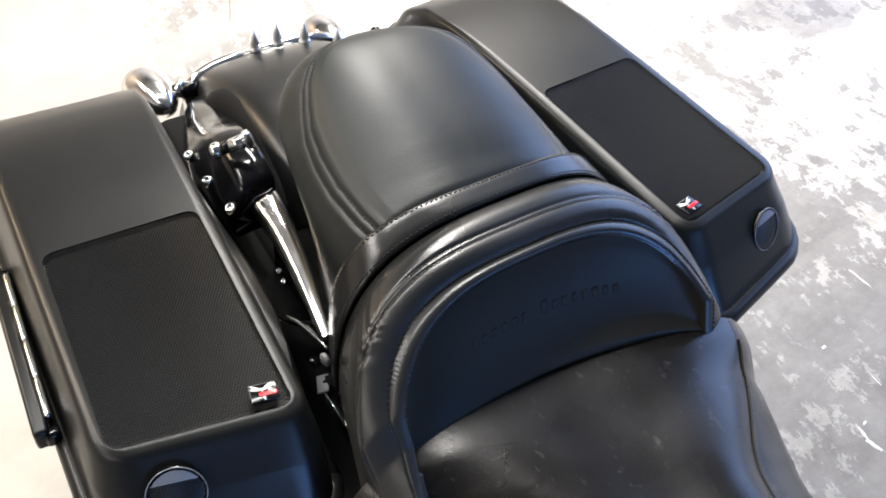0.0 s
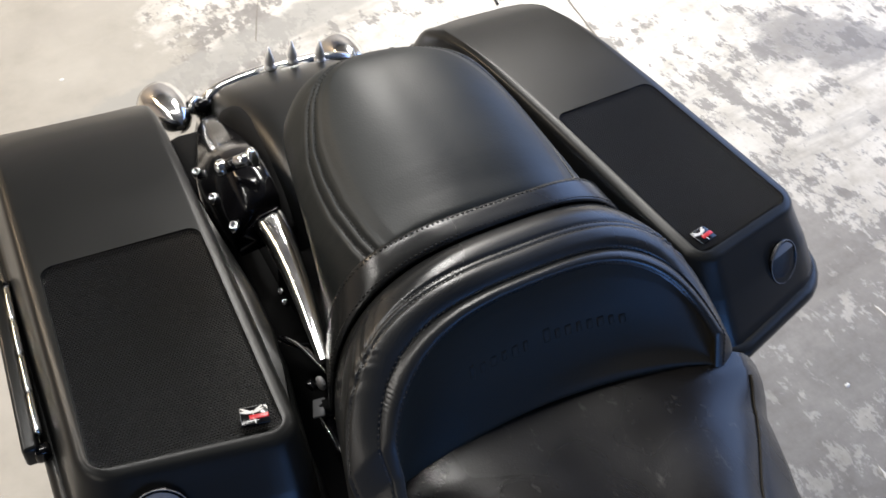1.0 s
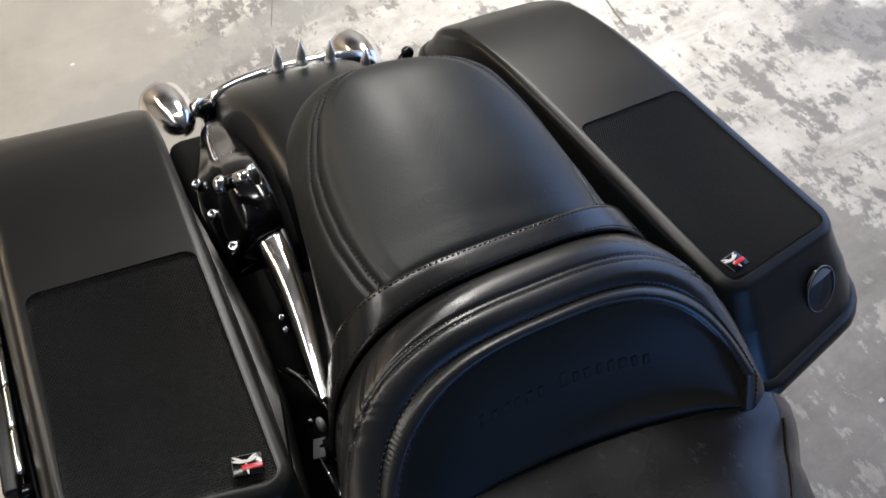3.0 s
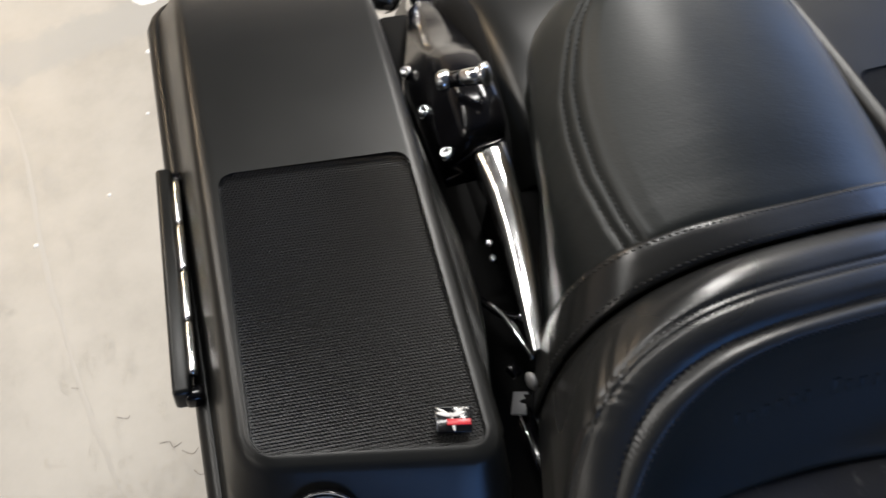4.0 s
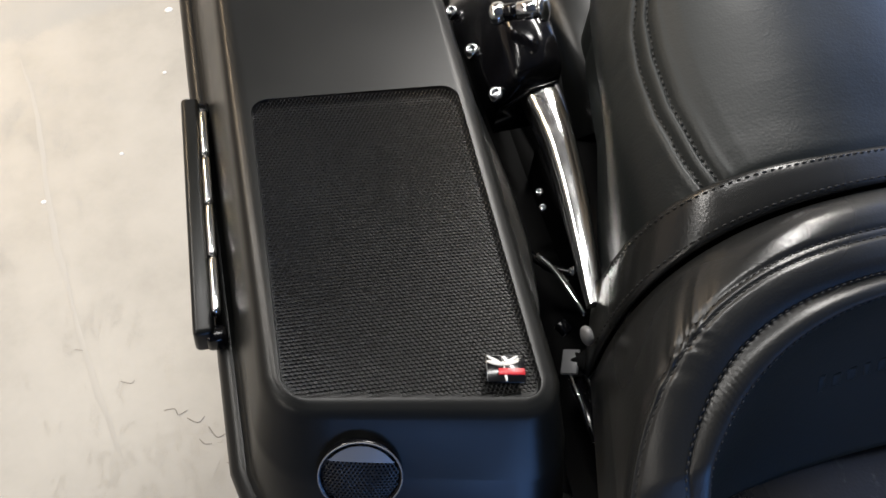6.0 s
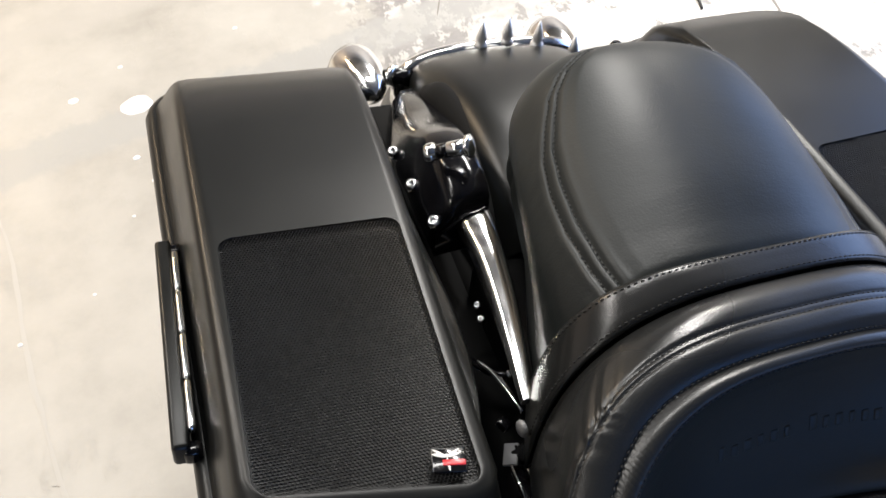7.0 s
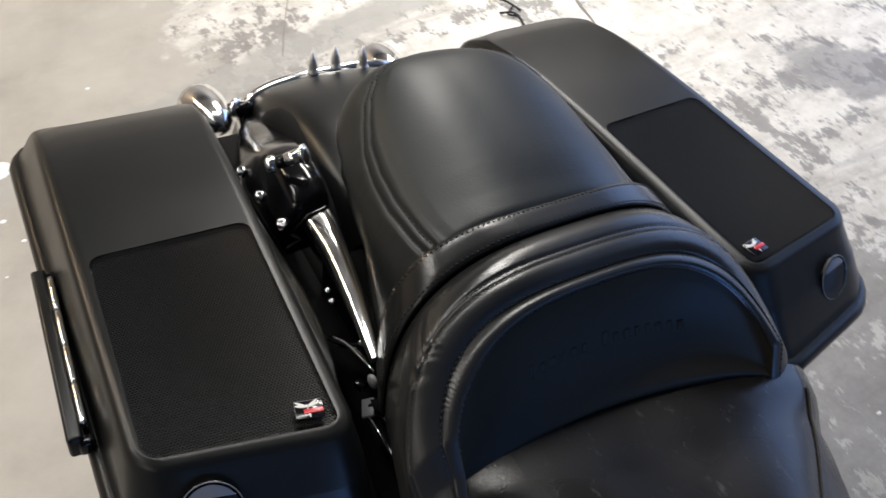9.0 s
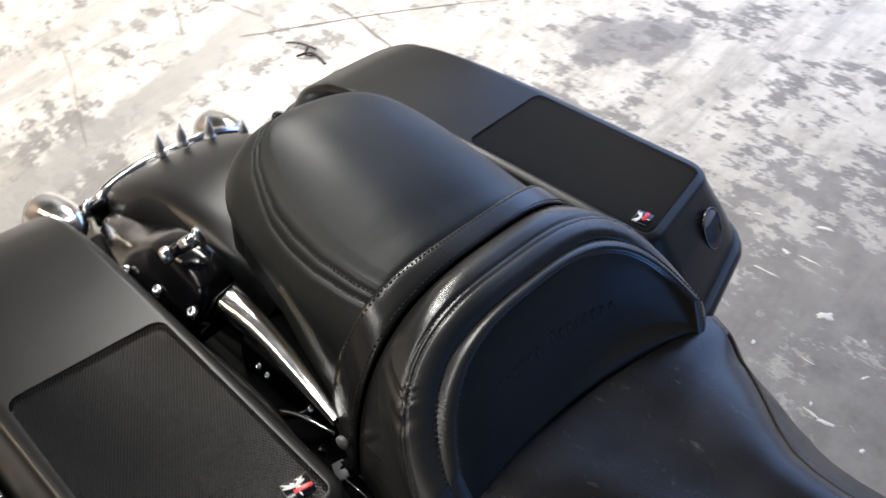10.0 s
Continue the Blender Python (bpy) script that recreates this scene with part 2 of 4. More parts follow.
def frame_to(a, b):
    """A pose at a whose z points to b."""
    d = Vector(b) - Vector(a)
    return Matrix.Translation(a) @ d.to_track_quat("Z", "Y").to_matrix().to_4x4()


def lathe(profile, n=24):
    """Round about z, from (radius, z) points, closed at both ends."""
    rows = [[(r * math.cos(2 * math.pi * k / n), r * math.sin(2 * math.pi * k / n), z) for k in range(n)] for r, z in profile]
    return grid(rows, True, True, True)


def tube(points, radius, n=10, flat=1.0):
    """A round bar along points; radius a number or one per point."""
    P = [Vector(p) for p in points]
    R = [radius] * len(P) if isinstance(radius, (int, float)) else radius
    rows, side = [], None
    for i, p in enumerate(P):
        d = (P[min(i + 1, len(P) - 1)] - P[max(i - 1, 0)]).normalized()
        side = (side - d * side.dot(d)).normalized() if side else d.orthogonal().normalized()
        up = d.cross(side)
        rows.append([p + R[i] * (math.cos(2 * math.pi * k / n) * side + flat * math.sin(2 * math.pi * k / n) * up) for k in range(n)])
    return grid(rows, True, True, True)


def block(sx, sy, sz, r=0.003, seg=2):
    """A box with rounded edges about its middle."""
    bm = bmesh.new()
    bmesh.ops.create_cube(bm, size=1, matrix=Matrix.Diagonal((sx, sy, sz, 1)))
    bmesh.ops.bevel(bm, geom=bm.edges[:], offset=r, segments=seg, affect="EDGES", profile=0.5)
    bm.verts.index_update()
    out = [tuple(v.co) for v in bm.verts], [tuple(v.index for v in f.verts) for f in bm.faces]
    bm.free()
    return out


def ball(r, n=12):
    return lathe([(max(1e-4, r * math.sin(math.pi * k / n)), -r * math.cos(math.pi * k / n)) for k in range(n + 1)], 16)


def smooth_line(points, n):
    """n points on a Catmull-Rom curve through the given ones."""
    P = [np.array(p, float) for p in points]
    P = [2 * P[0] - P[1]] + P + [2 * P[-1] - P[-2]]
    out = []
    for k in range(n):
        u = k / (n - 1) * (len(P) - 3)
        i = min(int(u), len(P) - 4)
        t = u - i
        a, b, c, d = P[i : i + 4]
        out.append(0.5 * (2 * b + (c - a) * t + (2 * a - 5 * b + 4 * c - d) * t * t + (3 * b - a - 3 * c + d) * t**3))
    return out


def stitches(line, pitch=0.0052, size=0.0006, lift=0.0004):
    """Short threads laid end to end along a line."""
    L = [np.array(p, float) for p in line]
    geos = []
    dist = np.r_[0, np.cumsum([np.linalg.norm(b - a) for a, b in zip(L, L[1:])])]
    A = np.array(L)

    def where(s):
        return np.array([np.interp(s, dist, A[:, k]) for k in range(3)])

    s = 0.0
    while s + pitch < dist[-1]:
        a, b = where(s), where(s + pitch * 0.55)
        up = np.array([0, 0, lift])
        geos.append(tube([a + up * 0.2, (a + b) / 2 + up, b + up * 0.2], [size * 0.6, size, size * 0.6], 5))
        s += pitch
    return join(*geos)


# ---- the hall ----
def slab(name, x0, x1, y0, y1, z0, z1, mats):
    ob = new(name, mesh_of(name, *at(block(x1 - x0, y1 - y0, z1 - z0, 0.004, 1), Matrix.Translation(((x0 + x1) / 2, (y0 + y1) / 2, (z0 + z1) / 2))), mats, False))
    return tagged(ob, kind="structure")


tagged(slab("floor", -5.2, 6.2, -5.2, 7.2, -0.15, 0.0, M_FLOOR), "worn sealed concrete floor with flaking pale coating and painted-in glare", "floor")
# ceiling and walls are unseen additions; their greys set the bike's reflections
tagged(slab("ceiling", -5.2, 6.2, -5.2, 7.2, 4.0, 4.15, M_CEIL), "unseen dark ceiling added to close the hall", "ceiling")
tagged(slab("wall_west", -5.2, -5.0, -5.0, 7.0, 0, 4.0, M_WALL), "unseen plain wall added to close the hall", "wall")


tagged(slab("wall_north", -5.2, 6.2, 7.0, 7.2, 0, 4.0, M_WALL), "unseen plain wall added to close the hall", "wall")


def pierced_wall(name, along_y, p0, p1, a, b, low, top, paint):
    g = [(-5.2, a, 0, 4.0), (b, 7.0 if along_y else 6.2, 0, 4.0), (a, b, top, 4.0), (a, b, 0, low)]
    geo = []
    for q0, q1, z0, z1 in g:
        size, mid = (p1 - p0, q1 - q0), ((p0 + p1) / 2, (q0 + q1) / 2)
        if not along_y:
            size, mid = size[::-1], mid[::-1]
        geo.append(at(block(*size, z1 - z0, 0.002, 1), Matrix.Translation((*mid, (z0 + z1) / 2))))
    return tagged(new(name, mesh_of(name, *join(*geo), paint, False)), "unseen wall added to close the hall, with a wide opening", "wall", kind="structure")


pierced_wall("wall_south", False, -5.2, -5.0, -0.9, 3.6, 0.1, 1.5, M_DIM)
pierced_wall("wall_east", True, 6.0, 6.2, -1.55, 4.55, 0.3, 3.4, M_WALL)


def floor_line(name, points, width, mats, label, z=0.0006):
    """A thin flat line on the floor, uneven in width."""
    P = smooth_line([(x, y, 0) for x, y in points], 24)
    rows = []
    for k, p in enumerate(P):
        d = P[min(k + 1, 23)] - P[max(k - 1, 0)]
        n = np.array([-d[1], d[0], 0]) / (np.linalg.norm(d) + 1e-9)
        w = width * (0.55 + 0.45 * noise.noise((p[0] * 9, p[1] * 9, 3.3))) * (1 if 0 < k < 23 else 0.2)
        j = 0.004 * np.array([noise.noise((p[0] * 14, p[1] * 14, 1)), noise.noise((p[0] * 14, p[1] * 14, 7)), 0])
        rows.append([tuple(p + j + n * w / 2 + (0, 0, z)), tuple(p + j + (0, 0, z + 0.0003)), tuple(p + j - n * w / 2 + (0, 0, z))])
    return put(name, flip(grid(rows)), mats, bpy.data.objects["floor"], label)


M_SCUFF = plastic("faint_scuff", (0.435, 0.412, 0.37), 0.5)
M_CRACK, M_PALE = plastic("crack_dirt", (0.22, 0.20, 0.175), 0.8), plastic("pale_chip", (0.78, 0.76, 0.72), 0.4)
floor_line("crack", [(1.106, 1.602), (1.089, 1.475), (1.072, 1.347), (1.047, 1.218), (1.022, 1.054)], 0.010, M_CRACK, "dark crack in the concrete")
floor_line("crack", [(0.826, 1.594), (0.909, 1.534), (1.099, 1.395), (1.247, 1.277), (1.4, 1.138)], 0.010, M_CRACK, "dark crack in the concrete")
floor_line("crack", [(0.841, 1.965), (0.896, 1.788), (0.929, 1.608)], 0.009, M_CRACK, "dark crack in the concrete")
floor_line("crack", [(0.306, 1.531), (0.357, 1.646), (0.431, 1.793), (0.518, 2.011)], 0.005, M_CRACK, "dark crack in the concrete")
floor_line("crack", [(0.733, 1.721), (0.784, 1.81), (0.835, 1.905)], 0.008, M_CRACK, "dark crack in the concrete")
floor_line("scuff", [(-0.735, 1.276), (-0.709, 1.124), (-0.687, 0.83), (-0.643, 0.551), (-0.607, 0.394)], 0.016, M_SCUFF, "pale scuff line", 0.0004)
for pts in ([(-0.539, 0.461), (-0.523, 0.458), (-0.518, 0.447), (-0.504, 0.45)], [(-0.507, 0.438), (-0.492, 0.426), (-0.481, 0.433)], [(-0.478, 0.415), (-0.467, 0.394), (-0.454, 0.396)], [(-0.458, 0.352), (-0.445, 0.337)], [(-0.493, 0.4), (-0.486, 0.389), (-0.475, 0.386)], [(-0.601, 0.527), (-0.585, 0.519), (-0.579, 0.523)], [(-0.668, 0.605), (-0.654, 0.599)]):
    floor_line("scuff", pts, 0.0018, M_CRACK, "small dark scratch")


def chip(x, y, length, width, turn):
    """A torn flake of the pale coating."""
    c, q, ring = math.cos(turn), math.sin(turn), []
    for a in np.linspace(0, 2 * np.pi, 22, endpoint=False):
        k = 1 + 0.75 * noise.noise((math.cos(a) * 1.7 + x * 31, math.sin(a) * 1.7 + y * 31, 0.5)) + 0.25 * noise.noise((math.cos(a) * 5, math.sin(a) * 5, x * 40))
        u, v = 0.5 * length * k * math.cos(a), 0.5 * width * k * math.sin(a)
        ring.append((x + c * u - q * v, y + q * u + c * v))
    rows = [[(x + (px - x) * f, y + (py - y) * f, z) for px, py in ring] for f, z in ((1, 0.0002), (0.9, 0.0009), (0.4, 0.0012))]
    put("chip", grid(rows, True, False, True), M_PALE, bpy.data.objects["floor"], "pale chip of the coating")


for x, y, length, width, turn in ((0.966, -0.044, 0.034, 0.016, 2.2), (1.172, 0.069, 0.036, 0.009, 1.9), (0.753, -0.132, 0.030, 0.006, 1.4), (0.752, -0.158, 0.028, 0.008, 1.8), (0.770, -0.120, 0.010, 0.005, 0.4), (0.825, 0.029, 0.010, 0.007, 0.3), (0.957, -0.127, 0.009, 0.007, 1.0), (0.882, -0.166, 0.016, 0.006, 2.6), (0.740, -0.233, 0.009, 0.008, 0.2), (1.065, 0.099, 0.020, 0.008, 1.3), (1.073, 0.053, 0.044, 0.005, 1.6), (0.993, 0.100, 0.050, 0.004, 1.6), (0.850, -0.071, 0.026, 0.003, 1.5), (1.123, 0.192, 0.024, 0.004, 1.7)):
    chip(x, y, length, width, turn)


def paint_spot(x, y, rx, ry):
    """A blot of white paint with an uneven rim."""
    ring = []
    for a in np.linspace(0, 2 * np.pi, 36, endpoint=False):
        k = 1 + 0.10 * noise.noise((math.cos(a) * 2 + x * 5, math.sin(a) * 2, y))
        ring.append((x + rx * k * math.cos(a), y + ry * k * math.sin(a)))
    rows = [[(x + (px - x) * q, y + (py - y) * q, z) for px, py in ring] for q, z in ((1, 0.0002), (0.93, 0.0011), (0.5, 0.0014))]
    put("paint_spot", grid(rows, True, False, True), M_SPOT, bpy.data.objects["floor"], "white paint spot")


M_SPOT = plastic("white_paint_drop", (0.82, 0.81, 0.78), 0.45)
paint_spot(-0.419, 1.49, 0.036, 0.030)
for x, y, r in ((-0.554, 1.559, 0.012), (-0.439, 1.638, 0.006), (-0.159, 1.678, 0.006), (-0.412, 1.24, 0.006), (-0.44, 1.321, 0.008), (-0.466, 1.154, 0.004), (-0.407, 1.077, 0.004), (-0.562, 0.98, 0.004), (-0.43, 1.004, 0.003), (-0.704, 0.912, 0.005)):
    paint_spot(x, y, r, r * 0.8)


def wire_scrap(points, r):
    put_on = new("wire_scrap", mesh_of("wire_scrap", *tube(smooth_line(points, 18), r, 6), M_RUBBER))
    return tagged(put_on, "short bent scrap of black wire lying on the floor", "wire", "wire scraps")


wire_scrap([(0.888, 1.468, 0.004), (0.903, 1.424, 0.012), (0.919, 1.381, 0.004)], 0.003)
wire_scrap([(0.867, 1.4, 0.004), (0.89, 1.371, 0.014), (0.898, 1.346, 0.005), (0.891, 1.315, 0.004)], 0.0035)
wire_scrap([(0.911, 1.407, 0.004), (0.882, 1.381, 0.006), (0.905, 1.36, 0.004)], 0.003)

# ---- the motorcycle ----
bike = tagged(new("motorcycle"), "satin black touring motorcycle with speaker saddlebags and stitched leather seat", "motorcycle")
bike.matrix_world = pose(0.0098, -0.0143, 0.0174, -2.8, 9.13, -0.74)  # it leans on its side stand


def rrect(x0, x1, yf0, yf1, yr0, yr1, r, per=10, cor=6, rear=None):
    """A rounded four-sided loop: front edge yf0 at x0 to yf1 at x1, rear edge yr0 to yr1."""
    C = [np.array(p) for p in ((x0, yf0), (x1, yf1), (x1, yr1), (x0, yr0))]
    out = []
    for k in range(4):
        c, p, n = C[k], C[k - 1], C[(k + 1) % 4]
        u, v = (p - c) / np.linalg.norm(p - c), (n - c) / np.linalg.norm(n - c)
        q = rear if rear and k > 1 else r
        a, b = c + u * q, c + v * q
        for j in range(cor):
            t = j / (cor - 1)
            out.append((1 - t) ** 2 * a + 2 * t * (1 - t) * (c * 0.72 + 0.28 * (a + b) / 2) + t * t * b)
        e = n - v * (rear if rear and k in (1, 2) else r)
        for j in range(1, per + 1):
            out.append(b + (e - b) * j / (per + 1))
    return np.array(out)


def lid_drop(y):
    """How far the lid's top has fallen at y."""
    t = np.clip((y - 0.26) / 0.38, 0, None)
    return 0.018 * t**1.6 + 0.075 * t**5


def foot_drop(y, s):
    """How far the joint below the lid has fallen at y, on the bag of side s."""
    return (0.021 if s < 0 else 0.034) * np.clip((y - 0.22) / 0.43, 0, None) ** 2.2


# half-outlines of the lid from the joint upwards: height, inner x, outer x, front y inner and outer, rear y, corner
LID = [
    (0.632, 0.200, 0.438, -0.090, -0.036, 0.650, 0.044),
    (0.650, 0.200, 0.437, -0.088, -0.034, 0.650, 0.044),
    (0.654, 0.203, 0.432, -0.081, -0.029, 0.648, 0.040),
    (0.660, 0.203, 0.430, -0.077, -0.026, 0.647, 0.036),
    (0.690, 0.198, 0.4245, -0.0565, -0.0155, 0.641, 0.034),
    (0.6965, 0.202, 0.423, -0.0520, -0.0118, 0.640, 0.034),
    (0.698, 0.2150, 0.4225, -0.0485, -0.0105, 0.640, 0.034),
    (0.724, 0.2190, 0.4155, -0.0260, 0.0038, 0.632, 0.030),
    (0.7305, 0.2210, 0.4130, -0.0210, 0.0070, 0.627, 0.028),
    (0.7345, 0.2238, 0.4100, -0.0168, 0.0095, 0.620, 0.026),
    (0.7355, 0.2270, 0.4065, -0.0138, 0.0112, 0.614, 0.024),
]
GRILLE = {-1: (0.2345, 0.397, -0.0055, 0.0175, 0.278, 0.2755, 0.0125), 1: (0.2345, 0.397, -0.0055, 0.0175, 0.271, 0.277, 0.0125)}


def drawn_in(loop, x0):
    """The inner side of the bag runs away from the seat towards its front and rear."""
    out = []
    for x, y in loop:
        k = np.clip((0.13 - y) / 0.10, 0, 1) * np.clip((0.30 - x) / 0.09, 0, 1)
        dx = (max(0.0, 0.2150 - x0) + 0.002) * k * k * (3 - 2 * k)
        dx += max(0.0, 0.2225 - x0) * np.clip((y - 0.20) / 0.28, 0, 1) * np.clip((0.30 - x) / 0.09, 0, 1)
        out.append((x + dx, y + 0.22 * dx))
    return np.array(out)


def own_shape(x, y, z, s):
    """The two bags are not quite alike: how a point of the plain bag lies on the bag of side s."""
    u, v, k = np.clip((x - 0.25) / 0.18, 0, 1), np.clip(y / 0.6, 0, 1), np.clip((0.72 - z) / 0.06, 0, 1)
    if s < 0:
        return x + u * (0.010 * v * (0.9 + 0.1 * k) - 0.010 * (1 - v) * (0.55 + 0.45 * k)), y, z
    return x + u * k * 0.014 * (1 - v), y - 0.018 * np.clip((y - 0.40) / 0.25, 0, 1) - 0.010 * k * np.clip(1 - (y + 0.05) / 0.15, 0, 1), z


def lid_rows(s):
    rows = []
    for z, x0, x1, f0, f1, yr, r in LID:
        k = np.clip((z - 0.65) / 0.08, 0, 1)
        loop = rrect(x0, x1, f0, f1, yr, yr, r, rear=r + 0.024 * k)
        loop = drawn_in(loop, x0) if z < 0.73 else loop
        rows.append([own_shape(x, y, z - k * lid_drop(y) - (1 - k) * foot_drop(y, s), s) for x, y in loop])
    edge = np.array([(x, y) for x, y, z in rows[-1]])
    hole = rrect(*GRILLE[s])
    for t in (0.12, 0.25, 0.38, 0.5, 0.62, 0.74, 0.86, 0.95, 1.0):
        rows.append([(x, y, 0.7355 + 0.0015 * math.sin(t * math.pi / 2) - lid_drop(y)) for x, y in edge * (1 - t) + hole * t])
    inner = hole + (hole.mean(0) - hole) * 0.006
    rows.append([(x, y, 0.7355 - lid_drop(y)) for x, y in inner])
    rows.append([(x, y, 0.7300 - lid_drop(y)) for x, y in inner])
    return rows


def perforated(loop, pitch, hole, z_of, thick=0.0012):
    """A sheet pierced by rows of six-sided holes, kept to the inside of a loop."""
    x0, y0 = loop.min(0)
    x1, y1 = loop.max(0)
    V, F, index = [], [], {}
    L2, L3 = loop, np.roll(loop, -1, 0)

    def inside(px, py):
        c = (L2[:, 1] > py) != (L3[:, 1] > py)
        with np.errstate(divide="ignore", invalid="ignore"):
            xs = (L3[:, 0] - L2[:, 0]) * (py - L2[:, 1]) / (L3[:, 1] - L2[:, 1]) + L2[:, 0]
        return np.count_nonzero(c & (px < xs)) % 2 == 1

    def vert(x, y, z):
        key = (round(x * 2e5), round(y * 2e5), round(z * 2e5))
        if key not in index:
            index[key] = len(V)
            V.append((x, y, z))
        return index[key]

    R = pitch / math.sqrt(3)
    j, y = 0, y0
    hexa = [(math.cos(math.pi / 6 + k * math.pi / 3), math.sin(math.pi / 6 + k * math.pi / 3)) for k in range(6)]
    while y < y1:
        x = x0 + (pitch / 2 if j % 2 else 0)
        while x < x1:
            if inside(x, y):
                z = z_of(x, y)
                o = [vert(x + R * c, y + R * s, z_of(x + R * c, y + R * s)) for c, s in hexa]
                i = [vert(x + hole * c, y + hole * s, z - 0.0002) for c, s in hexa]
                w = [vert(x + hole * c, y + hole * s, z - thick) for c, s in hexa]
                for k in range(6):
                    q = (k + 1) % 6
                    F.append((o[k], o[q], i[q], i[k]))
                    F.append((i[k], i[q], w[q], w[k]))
            x += pitch
        y += pitch * math.sqrt(3) / 2
        j += 1
    return V, F


def badge_parts(parent, s):
    """A small black plate with pale wings and a red bar on the grille's front inner corner."""
    m = Matrix.Translation((s * 0.2560, 0.0175, 0.7382)) @ pose(0, 0, 0, 0, 0, 9 * s)
    put("badge", at(block(0.0255, 0.020, 0.0016, 0.0007), m), M_GLOSS, parent, "small black badge with pale wings and a red bar")
    border = [(-0.0121, -0.0093, 0.0009), (-0.0121, 0.0093, 0.0009), (0.0121, 0.0093, 0.0009)]
    put("badge_border", at(tube(border, 0.00025, 6), m), M_PLATE, parent, "thin pale border")
    def blade(a, l, w):
        """A slim rounded wing, from the middle of the emblem outwards."""
        return at(ball(0.5, 8), m @ Matrix.Translation((-0.001, 0.0022, 0.0010)) @ pose(0, 0, 0, 0, 0, a) @ Matrix.Translation((0, l / 2, 0)) @ Matrix.Diagonal((w, l, 0.0007, 1)))

    put("badge_emblem", join(blade(76, 0.0115, 0.0030), blade(58, 0.0125, 0.0026), blade(-72, 0.0105, 0.0030), blade(-54, 0.0120, 0.0026), blade(186, 0.0120, 0.0022), blade(15, 0.0030, 0.0026)), M_SILVER, parent, "pale winged emblem")
    put("badge_bar", at(block(0.0170, 0.0050, 0.0010, 0.0004), m @ Matrix.Translation((0.0038, -0.0026, 0.0012))), M_RED, parent, "red bar")


def saddlebag(s):
    body = [
        (0.640, 0.206, 0.430, -0.072, -0.012, 0.646, 0.048),
        (0.600, 0.204, 0.434, -0.058, 0.000, 0.655, 0.048),
        (0.500, 0.198, 0.438, -0.020, 0.03, 0.668, 0.05),
        (0.390, 0.202, 0.430, 0.03, 0.07, 0.668, 0.06),
        (0.335, 0.212, 0.414, 0.06, 0.09, 0.652, 0.06),
        (0.315, 0.230, 0.390, 0.09, 0.11, 0.622, 0.05),
    ]
    rows = [[own_shape(x, y, z - foot_drop(y, s) * np.clip((z - 0.33) / 0.3, 0, 1), s) for x, y in drawn_in(rrect(x0, x1, a, b, yr, yr, r), x0)] for z, x0, x1, a, b, yr, r in body]
    # the bags toe out towards the front, and each hangs a little its own way
    turn, shift = (pose(0, 0, 0, 0, 0, -3.3), (-0.003, -0.003, 0)) if s < 0 else (pose(0, 0, 0, 2.5, 1.4, 3.0), (0.016, 0.022, -0.025))
    middle = Vector((s * 0.3158, 0.140, 0.737))
    bag = put("saddlebag", mirror(flip(grid(rows, True, True, True)), s), M_BAG, bike, "satin black hard saddlebag with a speaker lid", sharp=50)
    bag.matrix_local = Matrix.Translation(middle + Vector(shift)) @ turn @ Matrix.Translation(-middle)
    rows = lid_rows(s)
    put("lid", mirror(grid(rows, True, True, True), s), M_BAG, bag, "satin black speaker lid", sharp=55)
    loop = rrect(*GRILLE[s])
    loop = loop + (loop.mean(0) - loop) * 0.020
    sheet = perforated(loop, 0.0031, 0.00148, lambda x, y: 0.7372 - lid_drop(y) - 0.0006 * ((x - 0.314) / 0.08) ** 2)
    put("speaker_grille", mirror(sheet, s), M_MESH, bag, "black perforated speaker grille", smooth=False)
    badge_parts(bag, s)
    # the round tweeter on the sloping front of the lid
    tx, ty, tz = own_shape(0.358 if s < 0 else 0.3545, -0.0222 if s < 0 else -0.0255, 0.700 if s < 0 else 0.691, s)
    m = frame_to((s * tx, ty, tz), (s * (tx + 0.17), ty - 0.87, tz + 0.48)) @ Matrix.Translation((0, 0, 0.0015))
    put("tweeter", at(lathe([(0.0230, -0.006), (0.0268, -0.002), (0.0268, 0.0018), (0.0258, 0.0026), (0.0246, 0.0018), (0.0240, -0.003)], 40), m), M_GLOSS, bag, "round tweeter with a thin bright rim")
    hoop = [(0.0262 * math.cos(a), 0.0262 * math.sin(a), 0.0026) for a in np.linspace(0, 2 * math.pi, 41)]
    put("tweeter_rim", at(tube(hoop, 0.0005, 6), m), M_VISOR, bag, "thin bright rim")
    th = np.linspace(0, 2 * np.pi, 40, endpoint=False)
    disc = np.stack([0.0236 * np.cos(th), 0.0236 * np.sin(th)], 1)
    put("tweeter_grille", at(perforated(disc, 0.0027, 0.0009, lambda x, y: 0.0042 - 5 * (x * x + y * y)), m), M_MESH, bag, "domed black perforated grille", smooth=False)
    lip = []
    for q in np.linspace(0, 1, 7):
        yy = np.sqrt(np.clip(0.0238**2 - np.linspace(-0.0212, 0.0212, 21) ** 2, 0, None))
        lip.append([(x, 0.0128 - 0.0008 * (x / 0.02) ** 2 + (t - 0.0128) * q if t > 0.0128 else 0.0128, 0.0050 - 4 * (x * x + (0.0128 + (t - 0.0128) * q) ** 2)) for x, t in zip(np.linspace(-0.0212, 0.0212, 21), yy)])
    put("tweeter_visor", at(grid(lip), m), M_VISOR, bag, "smooth grey crescent above the perforated part")
